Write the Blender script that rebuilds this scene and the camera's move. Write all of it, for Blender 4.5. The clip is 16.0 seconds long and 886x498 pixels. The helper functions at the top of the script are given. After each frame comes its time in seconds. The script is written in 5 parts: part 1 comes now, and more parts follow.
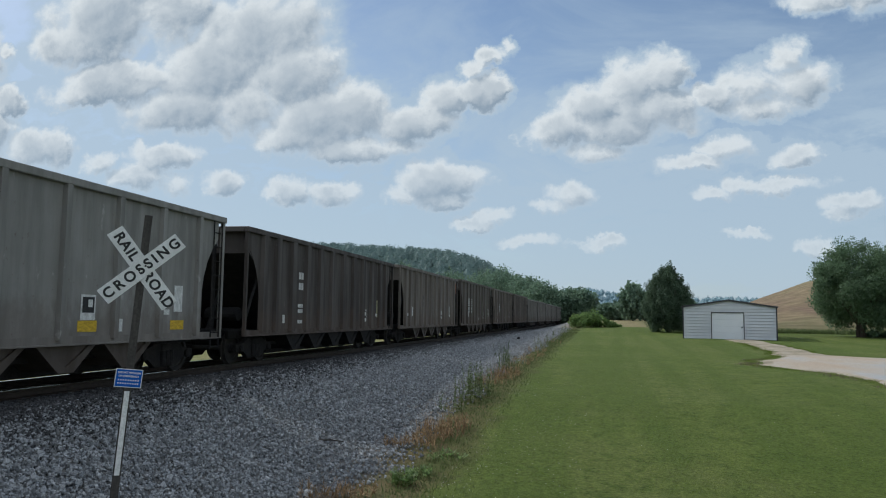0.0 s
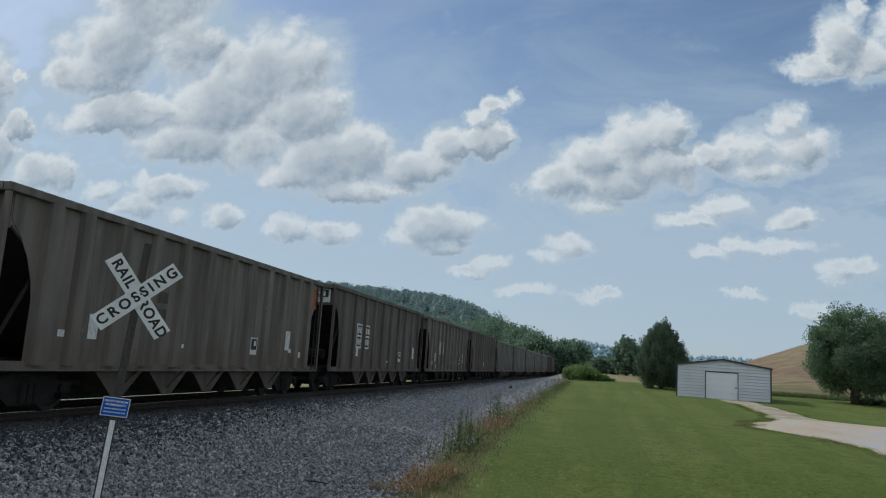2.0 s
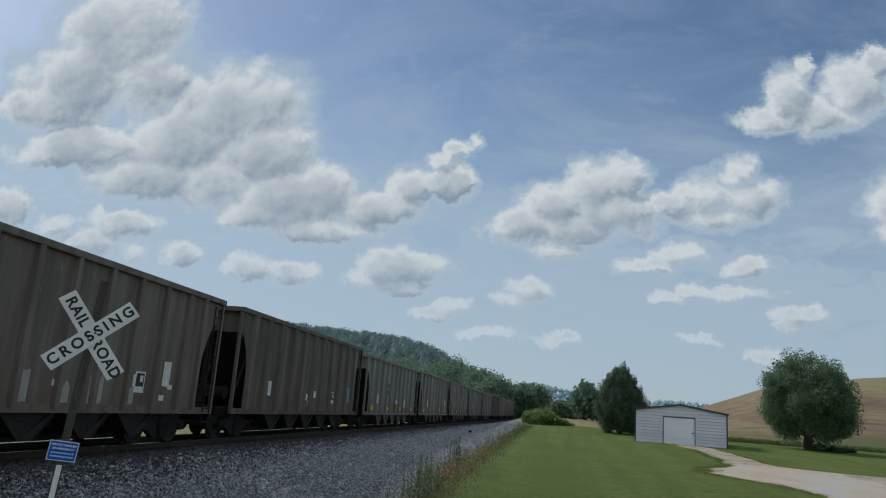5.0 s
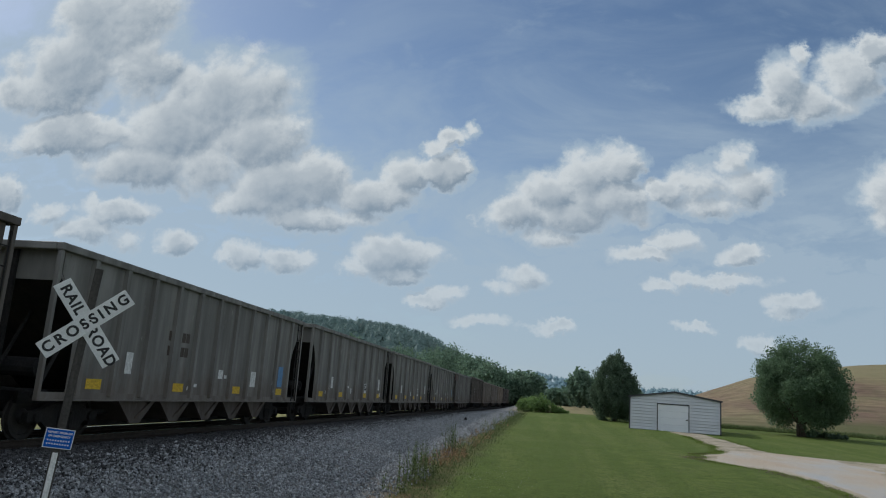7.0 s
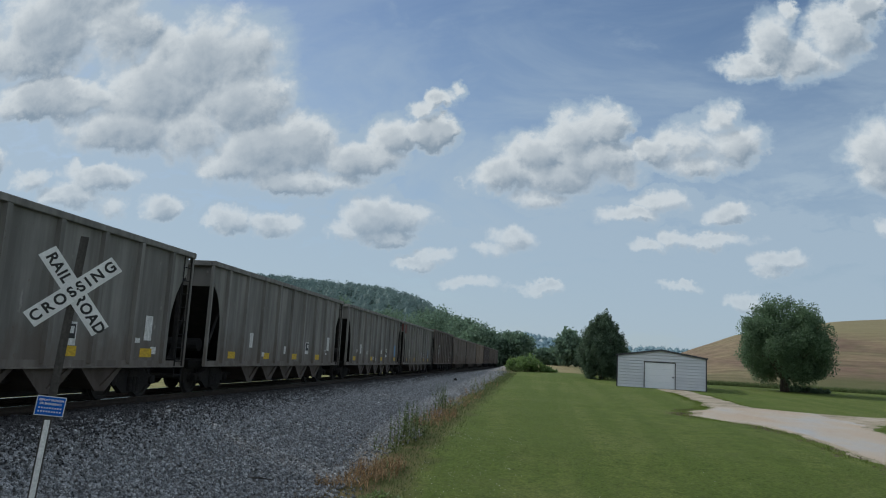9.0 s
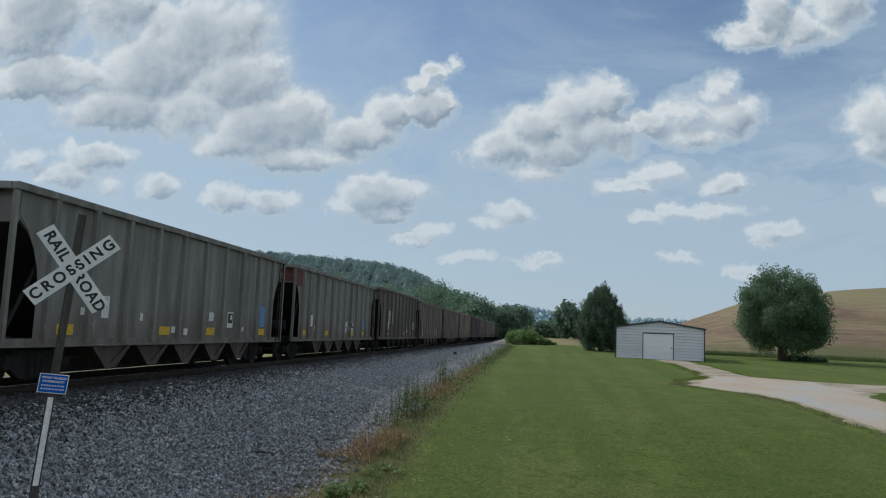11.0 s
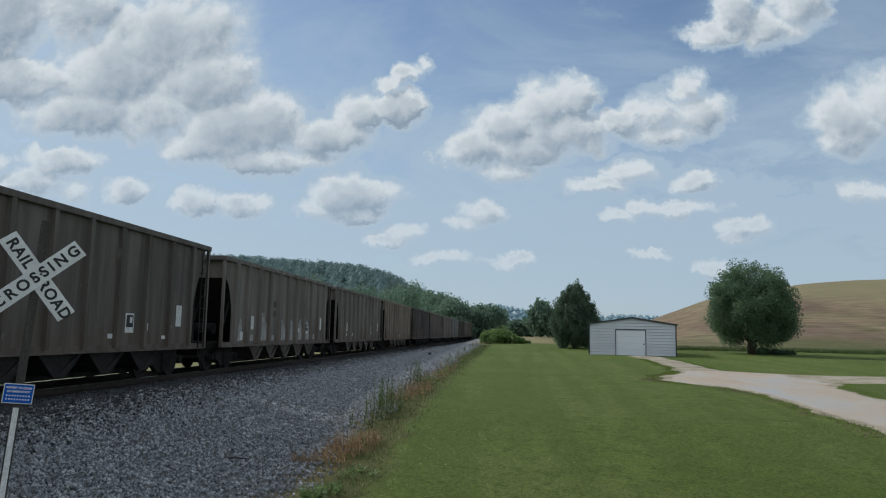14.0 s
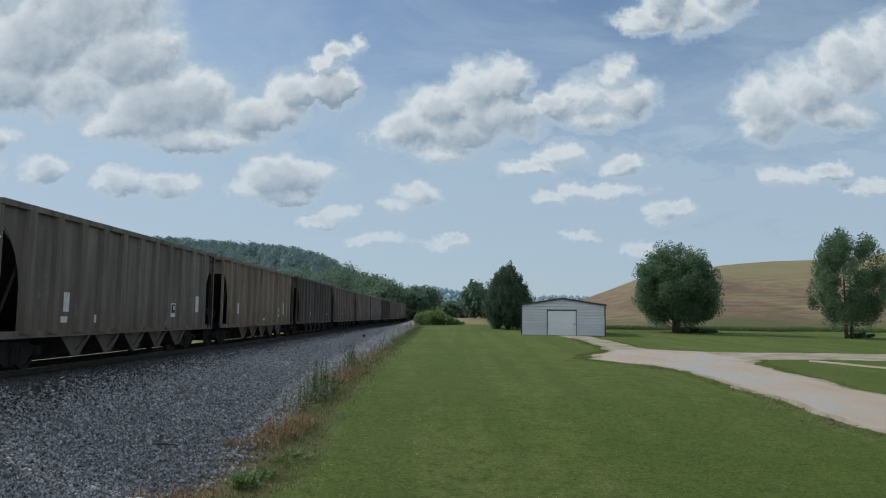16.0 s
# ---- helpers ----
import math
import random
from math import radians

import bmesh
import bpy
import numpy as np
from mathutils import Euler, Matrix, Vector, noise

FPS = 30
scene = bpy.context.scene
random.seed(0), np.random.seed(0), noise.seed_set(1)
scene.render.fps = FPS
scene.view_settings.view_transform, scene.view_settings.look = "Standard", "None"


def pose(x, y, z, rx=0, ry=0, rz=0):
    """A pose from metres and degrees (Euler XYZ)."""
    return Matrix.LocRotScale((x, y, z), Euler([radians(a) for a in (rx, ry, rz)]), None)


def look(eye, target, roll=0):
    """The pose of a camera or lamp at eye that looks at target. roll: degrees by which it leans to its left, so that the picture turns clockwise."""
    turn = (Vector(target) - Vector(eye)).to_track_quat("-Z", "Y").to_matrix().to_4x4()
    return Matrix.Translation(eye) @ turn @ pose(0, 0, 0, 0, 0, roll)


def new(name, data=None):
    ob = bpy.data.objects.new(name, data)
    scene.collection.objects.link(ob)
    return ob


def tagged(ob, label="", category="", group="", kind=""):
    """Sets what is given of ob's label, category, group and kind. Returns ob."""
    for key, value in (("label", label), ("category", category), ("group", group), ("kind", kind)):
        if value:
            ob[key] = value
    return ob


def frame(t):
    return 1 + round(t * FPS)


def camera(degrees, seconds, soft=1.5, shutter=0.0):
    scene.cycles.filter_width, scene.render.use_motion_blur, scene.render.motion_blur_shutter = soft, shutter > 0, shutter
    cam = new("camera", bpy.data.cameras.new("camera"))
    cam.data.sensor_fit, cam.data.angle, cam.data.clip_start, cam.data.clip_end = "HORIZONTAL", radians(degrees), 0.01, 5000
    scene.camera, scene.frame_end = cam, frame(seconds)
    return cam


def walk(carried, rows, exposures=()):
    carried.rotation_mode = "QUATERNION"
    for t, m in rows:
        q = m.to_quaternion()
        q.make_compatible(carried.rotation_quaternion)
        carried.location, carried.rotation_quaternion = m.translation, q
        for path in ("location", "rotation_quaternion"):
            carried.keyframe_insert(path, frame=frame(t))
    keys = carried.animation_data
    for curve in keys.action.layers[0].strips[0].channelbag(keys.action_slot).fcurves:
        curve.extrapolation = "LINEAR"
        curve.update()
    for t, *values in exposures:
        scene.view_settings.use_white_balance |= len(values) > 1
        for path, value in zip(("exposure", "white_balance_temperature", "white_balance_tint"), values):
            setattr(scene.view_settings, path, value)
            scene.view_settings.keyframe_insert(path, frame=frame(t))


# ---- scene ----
# ================= camera =================
EYE = 2.5
cam = camera(62.5, 16.0, soft=1.1)
ROWS = [  # seconds, pitch, roll, yaw, sideways, up
    (0.0, 5.26, -0.73, 12.26, 0.061, 0.015), (0.3, 5.70, -3.35, 12.78, 0.055, 0.008), (0.5, 5.91, -4.06, 13.36, 0.051, 0.001),
    (0.8, 5.66, -3.45, 13.40, 0.052, 0.006), (0.9, 6.40, -3.95, 13.30, 0.053, 0.008), (1.0, 7.31, -4.18, 13.11, 0.053, 0.010),
    (1.5, 9.27, -3.20, 12.20, 0.030, -0.005), (2.0, 8.78, -3.64, 11.67, 0.040, -0.001), (2.5, 9.28, -1.45, 11.35, 0.034, -0.040),
    (3.0, 8.68, -1.30, 10.97, 0.054, 0.005), (3.5, 9.66, -2.37, 9.92, 0.037, 0.000), (4.0, 10.68, -3.22, 9.66, 0.058, 0.012),
    (4.2, 11.25, -3.45, 9.38, 0.045, 0.005), (6.3, 12.60, -4.24, 8.03, -0.035, 0.012), (6.5, 12.13, -4.13, 8.17, -0.017, 0.007),
    (7.0, 11.38, -3.93, 8.13, -0.012, -0.001), (7.5, 10.41, -3.71, 7.43, -0.018, -0.005), (8.0, 9.48, -3.57, 7.35, -0.011, 0.004),
    (8.5, 9.08, -3.38, 7.24, -0.020, 0.009), (9.0, 8.47, -3.08, 7.34, -0.011, 0.012), (11.5, 6.37, -2.26, 7.27, -0.014, -0.008),
    (12.0, 6.38, -2.19, 7.16, 0.008, 0.003), (12.5, 6.83, -1.93, 6.71, 0.004, -0.006), (13.0, 6.62, -1.80, 6.33, 0.006, 0.010),
    (13.5, 6.59, -1.45, 5.73, 0.007, 0.001), (14.0, 6.59, -1.11, 5.34, 0.017, -0.009), (14.5, 6.11, -0.74, 4.81, 0.008, -0.005),
    (15.0, 5.66, -0.61, 3.65, 0.025, -0.003), (15.5, 5.50, -0.30, 1.94, 0.010, -0.012), (16.0, 5.24, -0.62, 0.21, 0.009, -0.005),
]
walk(cam, [(t, pose(dx, 0, EYE + dz, 90 + p, r, y)) for t, p, r, y, dx, dz in ROWS], exposures=[(t, e, 6150, 7) for t, e in ((0.0, 0.0), (0.5, 0.0), (1.5, -0.08), (3.5, -0.17), (7.0, -0.24), (9.0, -0.18), (12.5, -0.08), (16.0, -0.08))])

# ================= sky, sun =================
SUN_AZ, SUN_EL = -55.0, 38.0  # degrees: left of the track's direction, above the horizon


def link(nt, a, b):
    nt.links.new(a, b)


def math_node(nt, op, a, b=None, c=None, clamp=False):
    n = nt.nodes.new("ShaderNodeMath")
    n.operation, n.use_clamp = op, clamp
    for i, v in enumerate((a, b, c)):
        if v is None:
            continue
        if isinstance(v, (int, float)):
            n.inputs[i].default_value = v
        else:
            nt.links.new(v, n.inputs[i])
    return n.outputs[0]


def vmath(nt, op, a, b=None):
    n = nt.nodes.new("ShaderNodeVectorMath")
    n.operation = op
    for i, v in enumerate((a, b)):
        if v is None:
            continue
        if isinstance(v, (tuple, list)):
            n.inputs[i].default_value = v
        else:
            nt.links.new(v, n.inputs[i])
    return n.outputs["Value" if op == "DOT_PRODUCT" else "Vector"]


def smooth(nt, v, lo, hi, out_lo=0.0, out_hi=1.0):
    n = nt.nodes.new("ShaderNodeMapRange")
    n.interpolation_type = "SMOOTHSTEP"
    nt.links.new(v, n.inputs["Value"])
    for k, x in (("From Min", lo), ("From Max", hi), ("To Min", out_lo), ("To Max", out_hi)):
        n.inputs[k].default_value = x
    return n.outputs["Result"]


def noise_node(nt, vec, scale, detail=4.0, rough=0.55, color=False, distortion=0.0):
    n = nt.nodes.new("ShaderNodeTexNoise")
    n.inputs["Scale"].default_value, n.inputs["Detail"].default_value = scale, detail
    n.inputs["Roughness"].default_value, n.inputs["Distortion"].default_value = rough, distortion
    if vec is not None:
        nt.links.new(vec, n.inputs["Vector"])
    return n.outputs["Color" if color else "Fac"]


def mix_color(nt, fac, a, b, mode="MIX"):
    n = nt.nodes.new("ShaderNodeMix")
    n.data_type, n.blend_type = "RGBA", mode
    for key, v in ((0, fac), (6, a), (7, b)):
        if isinstance(v, (int, float)):
            n.inputs[key].default_value = v
        elif isinstance(v, (tuple, list)):
            n.inputs[key].default_value = (*v[:3], 1)
        else:
            nt.links.new(v, n.inputs[key])
    return n.outputs[2]


# cumulus heaps: place and half-size on a plane one unit ahead (right, up, half-width, half-height)
HEAPS = {
    "tower": [(-0.720, 0.560, 0.099, 0.072), (-0.785, 0.480, 0.095, 0.062), (-0.852, 0.435, 0.061, 0.036), (-0.662, 0.485, 0.058, 0.059), (-0.515, 0.433, 0.099, 0.065), (-0.600, 0.376, 0.089, 0.049), (-0.743, 0.364, 0.130, 0.028), (-0.829, 0.350, 0.050, 0.019), (-0.460, 0.366, 0.072, 0.048), (-0.639, 0.322, 0.104, 0.035), (-0.526, 0.316, 0.068, 0.038), (-0.406, 0.384, 0.027, 0.016)],
    "shelf": [(-0.422, 0.285, 0.080, 0.044), (-0.353, 0.296, 0.053, 0.037), (-0.464, 0.264, 0.044, 0.022), (-0.365, 0.247, 0.073, 0.017), (-0.282, 0.279, 0.052, 0.024), (-0.296, 0.246, 0.050, 0.012), (-0.222, 0.312, 0.030, 0.030), (-0.240, 0.282, 0.035, 0.021), (-0.177, 0.320, 0.030, 0.017), (-0.150, 0.319, 0.020, 0.021), (-0.175, 0.354, 0.017, 0.010), (-0.148, 0.369, 0.020, 0.010), (-0.127, 0.380, 0.012, 0.007)],
    "low_left": [(-0.781, 0.237, 0.029, 0.016), (-0.672, 0.241, 0.058, 0.018), (-0.704, 0.211, 0.047, 0.018), (-0.638, 0.198, 0.033, 0.016), (-0.561, 0.201, 0.032, 0.017), (-0.862, 0.262, 0.025, 0.028), (-0.457, 0.182, 0.031, 0.017), (-0.391, 0.176, 0.061, 0.015)],
    "puff": [(-0.241, 0.191, 0.037, 0.027), (-0.272, 0.170, 0.033, 0.011), (-0.203, 0.191, 0.045, 0.018), (-0.217, 0.161, 0.042, 0.011), (-0.046, 0.168, 0.036, 0.016), (-0.077, 0.152, 0.031, 0.010), (-0.147, 0.137, 0.028, 0.009), (-0.174, 0.127, 0.032, 0.006), (-0.097, 0.104, 0.039, 0.007)],
    "main": [(0.041, 0.317, 0.036, 0.030), (0.080, 0.335, 0.028, 0.025), (-0.013, 0.289, 0.041, 0.030), (-0.051, 0.258, 0.039, 0.023), (0.058, 0.283, 0.055, 0.030), (0.012, 0.255, 0.055, 0.020), (-0.010, 0.224, 0.043, 0.014), (0.093, 0.266, 0.039, 0.015)],
    "main_east": [(0.232, 0.339, 0.018, 0.023), (0.194, 0.312, 0.034, 0.023), (0.155, 0.301, 0.030, 0.016), (0.247, 0.308, 0.040, 0.023), (0.210, 0.283, 0.060, 0.013)],
    "low_right": [(0.164, 0.227, 0.038, 0.014), (0.112, 0.208, 0.044, 0.010), (0.244, 0.214, 0.033, 0.012), (0.179, 0.177, 0.026, 0.010), (0.237, 0.173, 0.050, 0.008), (0.135, 0.163, 0.029, 0.007), (0.317, 0.144, 0.034, 0.010), (0.292, 0.134, 0.018, 0.007), (0.179, 0.109, 0.029, 0.004), (-0.005, 0.099, 0.038, 0.005), (0.267, 0.093, 0.022, 0.007)],
    "high_right": [(0.303, 0.461, 0.025, 0.034), (0.268, 0.423, 0.033, 0.014), (0.330, 0.500, 0.010, 0.015), (0.344, 0.429, 0.033, 0.023), (0.395, 0.461, 0.034, 0.037), (0.422, 0.504, 0.017, 0.020), (0.375, 0.420, 0.036, 0.015)],
    "east": [(0.446, 0.294, 0.046, 0.036), (0.502, 0.321, 0.047, 0.037), (0.566, 0.352, 0.049, 0.041), (0.622, 0.362, 0.048, 0.049), (0.532, 0.284, 0.063, 0.016), (0.474, 0.200, 0.047, 0.011), (0.529, 0.210, 0.031, 0.009), (0.309, 0.149, 0.039, 0.010), (0.591, 0.185, 0.047, 0.010)],
    "west": [(-0.957, 0.345, 0.024, 0.019), (-0.964, 0.428, 0.020, 0.012), (-0.892, 0.265, 0.055, 0.026), (-1.025, 0.281, 0.067, 0.048), (-1.048, 0.408, 0.068, 0.060)],
}


def cloud_shape():
    """How deep a direction lies inside the heaps: 1 in a heap's middle, 0 at its rim."""
    g = bpy.data.node_groups.new("cloud_shape", "ShaderNodeTree")
    g.interface.new_socket("Plane", in_out="INPUT", socket_type="NodeSocketVector")
    g.interface.new_socket("Depth", in_out="OUTPUT", socket_type="NodeSocketFloat")
    gi, go = g.nodes.new("NodeGroupInput"), g.nodes.new("NodeGroupOutput")
    p = gi.outputs["Plane"]
    w1 = vmath(g, "MULTIPLY", vmath(g, "SUBTRACT", noise_node(g, p, 9.0, 4.0, 0.55, True), (0.5, 0.5, 0.5)), (0.05, 0.035, 0.0))
    w2 = vmath(g, "MULTIPLY", vmath(g, "SUBTRACT", noise_node(g, p, 34.0, 6.0, 0.6, True), (0.5, 0.5, 0.5)), (0.04, 0.03, 0.0))
    w3 = vmath(g, "MULTIPLY", vmath(g, "SUBTRACT", noise_node(g, p, 110.0, 6.0, 0.65, True), (0.5, 0.5, 0.5)), (0.016, 0.013, 0.0))
    q = vmath(g, "ADD", vmath(g, "ADD", p, w1), vmath(g, "ADD", w2, w3))
    field = None
    for heap in HEAPS.values():
        for u, v, a, b in heap:
            top = 1.0 if b > 0.016 else 0.66
            e = vmath(g, "MULTIPLY", vmath(g, "SUBTRACT", q, (u, v, 0)), (1 / (1.12 * a + 0.004), 1 / (1.12 * b + 0.004), 0))
            f = math_node(g, "SUBTRACT", top, vmath(g, "DOT_PRODUCT", e, e))
            field = f if field is None else math_node(g, "SMOOTH_MAX", field, f, 0.16)
    field = math_node(g, "MINIMUM", math_node(g, "MAXIMUM", field, -1.2), 1.15)
    g.links.new(field, go.inputs["Depth"])
    return g


def cloud_relief():
    """Billows and wisps, about zero on the mean."""
    g = bpy.data.node_groups.new("cloud_relief", "ShaderNodeTree")
    g.interface.new_socket("Plane", in_out="INPUT", socket_type="NodeSocketVector")
    g.interface.new_socket("Relief", in_out="OUTPUT", socket_type="NodeSocketFloat")
    gi, go = g.nodes.new("NodeGroupInput"), g.nodes.new("NodeGroupOutput")
    p = gi.outputs["Plane"]
    total = math_node(g, "MULTIPLY", math_node(g, "SUBTRACT", noise_node(g, p, 11.0, 12.0, 0.6, False, 0.2), 0.5), 2.9)
    bend = vmath(g, "MULTIPLY", vmath(g, "SUBTRACT", noise_node(g, p, 30.0, 6.0, 0.6, True), (0.5, 0.5, 0.5)), (0.035, 0.028, 0.0))
    for size, amount in ((20.0, 0.45), (52.0, 0.28)):
        vn = g.nodes.new("ShaderNodeTexVoronoi")
        vn.feature = "SMOOTH_F1"
        vn.inputs["Scale"].default_value, vn.inputs["Smoothness"].default_value = size, 0.5
        g.links.new(vmath(g, "ADD", p, bend), vn.inputs["Vector"])
        total = math_node(g, "ADD", total, math_node(g, "MULTIPLY", math_node(g, "SUBTRACT", 0.45, vn.outputs["Distance"]), amount))
    g.links.new(total, go.inputs["Relief"])
    return g


world = bpy.data.worlds.new("world")
scene.world = world
world.use_nodes = True
wt = world.node_tree
wt.nodes.clear()
w_out = wt.nodes.new("ShaderNodeOutputWorld")
sky = wt.nodes.new("ShaderNodeTexSky")
sky.sky_type, sky.sun_disc = "NISHITA", False
sky.sun_elevation, sky.sun_rotation = radians(SUN_EL), radians(SUN_AZ)
sky.air_density, sky.dust_density, sky.ozone_density = 1.0, 0.6, 2.5
tc = wt.nodes.new("ShaderNodeTexCoord")
sep = wt.nodes.new("ShaderNodeSeparateXYZ")
link(wt, tc.outputs["Generated"], sep.inputs[0])
ahead = math_node(wt, "MAXIMUM", sep.outputs[1], 0.12)
up = math_node(wt, "DIVIDE", sep.outputs[2], ahead)
side = math_node(wt, "DIVIDE", sep.outputs[0], ahead)
comb = wt.nodes.new("ShaderNodeCombineXYZ")
link(wt, side, comb.inputs[0])
link(wt, up, comb.inputs[1])
shape_g, relief_g = cloud_shape(), cloud_relief()


def use_group(tree, vec):
    n = wt.nodes.new("ShaderNodeGroup")
    n.node_tree = tree
    link(wt, vec, n.inputs[0])
    return n.outputs[0]


sunward = vmath(wt, "ADD", comb.outputs[0], (-0.011, 0.015, 0))
near_sunward = vmath(wt, "ADD", comb.outputs[0], (-0.007, 0.010, 0))
relief, relief_sun = use_group(relief_g, comb.outputs[0]), use_group(relief_g, near_sunward)
inside = use_group(shape_g, comb.outputs[0])
depth = math_node(wt, "ADD", inside, relief)
alpha = math_node(wt, "MULTIPLY", smooth(wt, depth, -0.42, 0.55), smooth(wt, sep.outputs[2], 0.05, 0.3, 0.55, 1.0))
slope = math_node(wt, "SUBTRACT", inside, use_group(shape_g, sunward))
slope = math_node(wt, "ADD", slope, math_node(wt, "MULTIPLY", math_node(wt, "SUBTRACT", relief, relief_sun), 0.55))
facing = smooth(wt, slope, -0.6, 0.48, 0.0, 1.0)
thick = smooth(wt, depth, 0.2, 1.25)
light = mix_color(wt, thick, facing, math_node(wt, "MULTIPLY", facing, 0.5))
light = mix_color(wt, smooth(wt, depth, 0.5, -0.2, 0.0, 0.65), light, (0.92, 0.92, 0.92))
# thin veil of high cloud, thicker towards the horizon
veil_p = vmath(wt, "MULTIPLY", comb.outputs[0], (1.0, 2.4, 1.0))
veil = noise_node(wt, veil_p, 3.0, 8.0, 0.62, False, 0.6)
veil = math_node(wt, "MULTIPLY", smooth(wt, veil, 0.36, 0.7, 0.0, 0.6), smooth(wt, sep.outputs[2], 0.5, 0.25, 0.45, 1.0))
low = smooth(wt, sep.outputs[2], 0.04, 0.5, 0.85, 0.0)
streak_p = vmath(wt, "MULTIPLY", vmath(wt, "ADD", comb.outputs[0], vmath(wt, "MULTIPLY", noise_node(wt, comb.outputs[0], 3.0, 3.0, 0.5, True), (0.2, 0.12, 0))), (1.0, 3.6, 1.0))
streak = smooth(wt, noise_node(wt, streak_p, 5.5, 9.0, 0.62), 0.42, 0.66, 0.0, 0.95)
streak = math_node(wt, "MULTIPLY", streak, smooth(wt, sep.outputs[2], 0.34, 0.16))
veil = math_node(wt, "MAXIMUM", veil, streak)
haze = noise_node(wt, vmath(wt, "MULTIPLY", comb.outputs[0], (1.0, 1.8, 1.0)), 7.0, 8.0, 0.6, False, 0.5)
halo = math_node(wt, "ADD", inside, math_node(wt, "MULTIPLY", math_node(wt, "SUBTRACT", haze, 0.5), 3.0))
veil = math_node(wt, "MAXIMUM", veil, smooth(wt, halo, -1.3, 0.3, 0.0, 0.95))
veil = math_node(wt, "ADD", veil, low, None, True)
# heaps of sunlit cloud added overhead and behind, out of view, as fill light
rest_n = noise_node(wt, tc.outputs["Generated"], 3.2, 7.0, 0.6)
rest_a = smooth(wt, rest_n, 0.44, 0.56)
away = math_node(wt, "MAXIMUM", smooth(wt, sep.outputs[1], 0.45, 0.2), smooth(wt, sep.outputs[2], 0.55, 0.7))
rest_a = math_node(wt, "MULTIPLY", rest_a, away)
rest_a = math_node(wt, "MULTIPLY", rest_a, smooth(wt, sep.outputs[2], 0.0, 0.12))
bg_sky, bg_veil, bg_cloud, bg_rest = (wt.nodes.new("ShaderNodeBackground") for _ in range(4))
link(wt, sky.outputs[0], bg_sky.inputs[0])
bg_sky.inputs[1].default_value = 0.092
bg_veil.inputs[0].default_value, bg_veil.inputs[1].default_value = (0.70, 0.845, 0.985, 1), 0.635
link(wt, mix_color(wt, light, (0.345, 0.425, 0.515), (0.985, 1.0, 0.995)), bg_cloud.inputs[0])
bg_cloud.inputs[1].default_value = 0.79
bg_rest.inputs[0].default_value, bg_rest.inputs[1].default_value = (0.94, 0.97, 1.0, 1), 1.0
m1, m2, m3 = (wt.nodes.new("ShaderNodeMixShader") for _ in range(3))
link(wt, math_node(wt, "MULTIPLY", veil, 0.85), m1.inputs[0])
link(wt, bg_sky.outputs[0], m1.inputs[1])
link(wt, bg_veil.outputs[0], m1.inputs[2])
link(wt, math_node(wt, "MULTIPLY", alpha, 0.95), m2.inputs[0])
link(wt, m1.outputs[0], m2.inputs[1])
link(wt, bg_cloud.outputs[0], m2.inputs[2])
link(wt, rest_a, m3.inputs[0])
link(wt, m2.outputs[0], m3.inputs[1])
link(wt, bg_rest.outputs[0], m3.inputs[2])
link(wt, m3.outputs[0], w_out.inputs[0])

sun_data = bpy.data.lights.new("sun", "SUN")
sun_data.energy, sun_data.angle, sun_data.color = 2.5, radians(1.2), (1.0, 0.965, 0.9)
sun = new("sun", sun_data)
_a, _e = radians(SUN_AZ), radians(SUN_EL)
sun.matrix_world = look((60 * math.sin(_a), 60 * math.cos(_a), 80), (60 * math.sin(_a) - math.sin(_a) * math.cos(_e), 60 * math.cos(_a) - math.cos(_a) * math.cos(_e), 80 - math.sin(_e)))

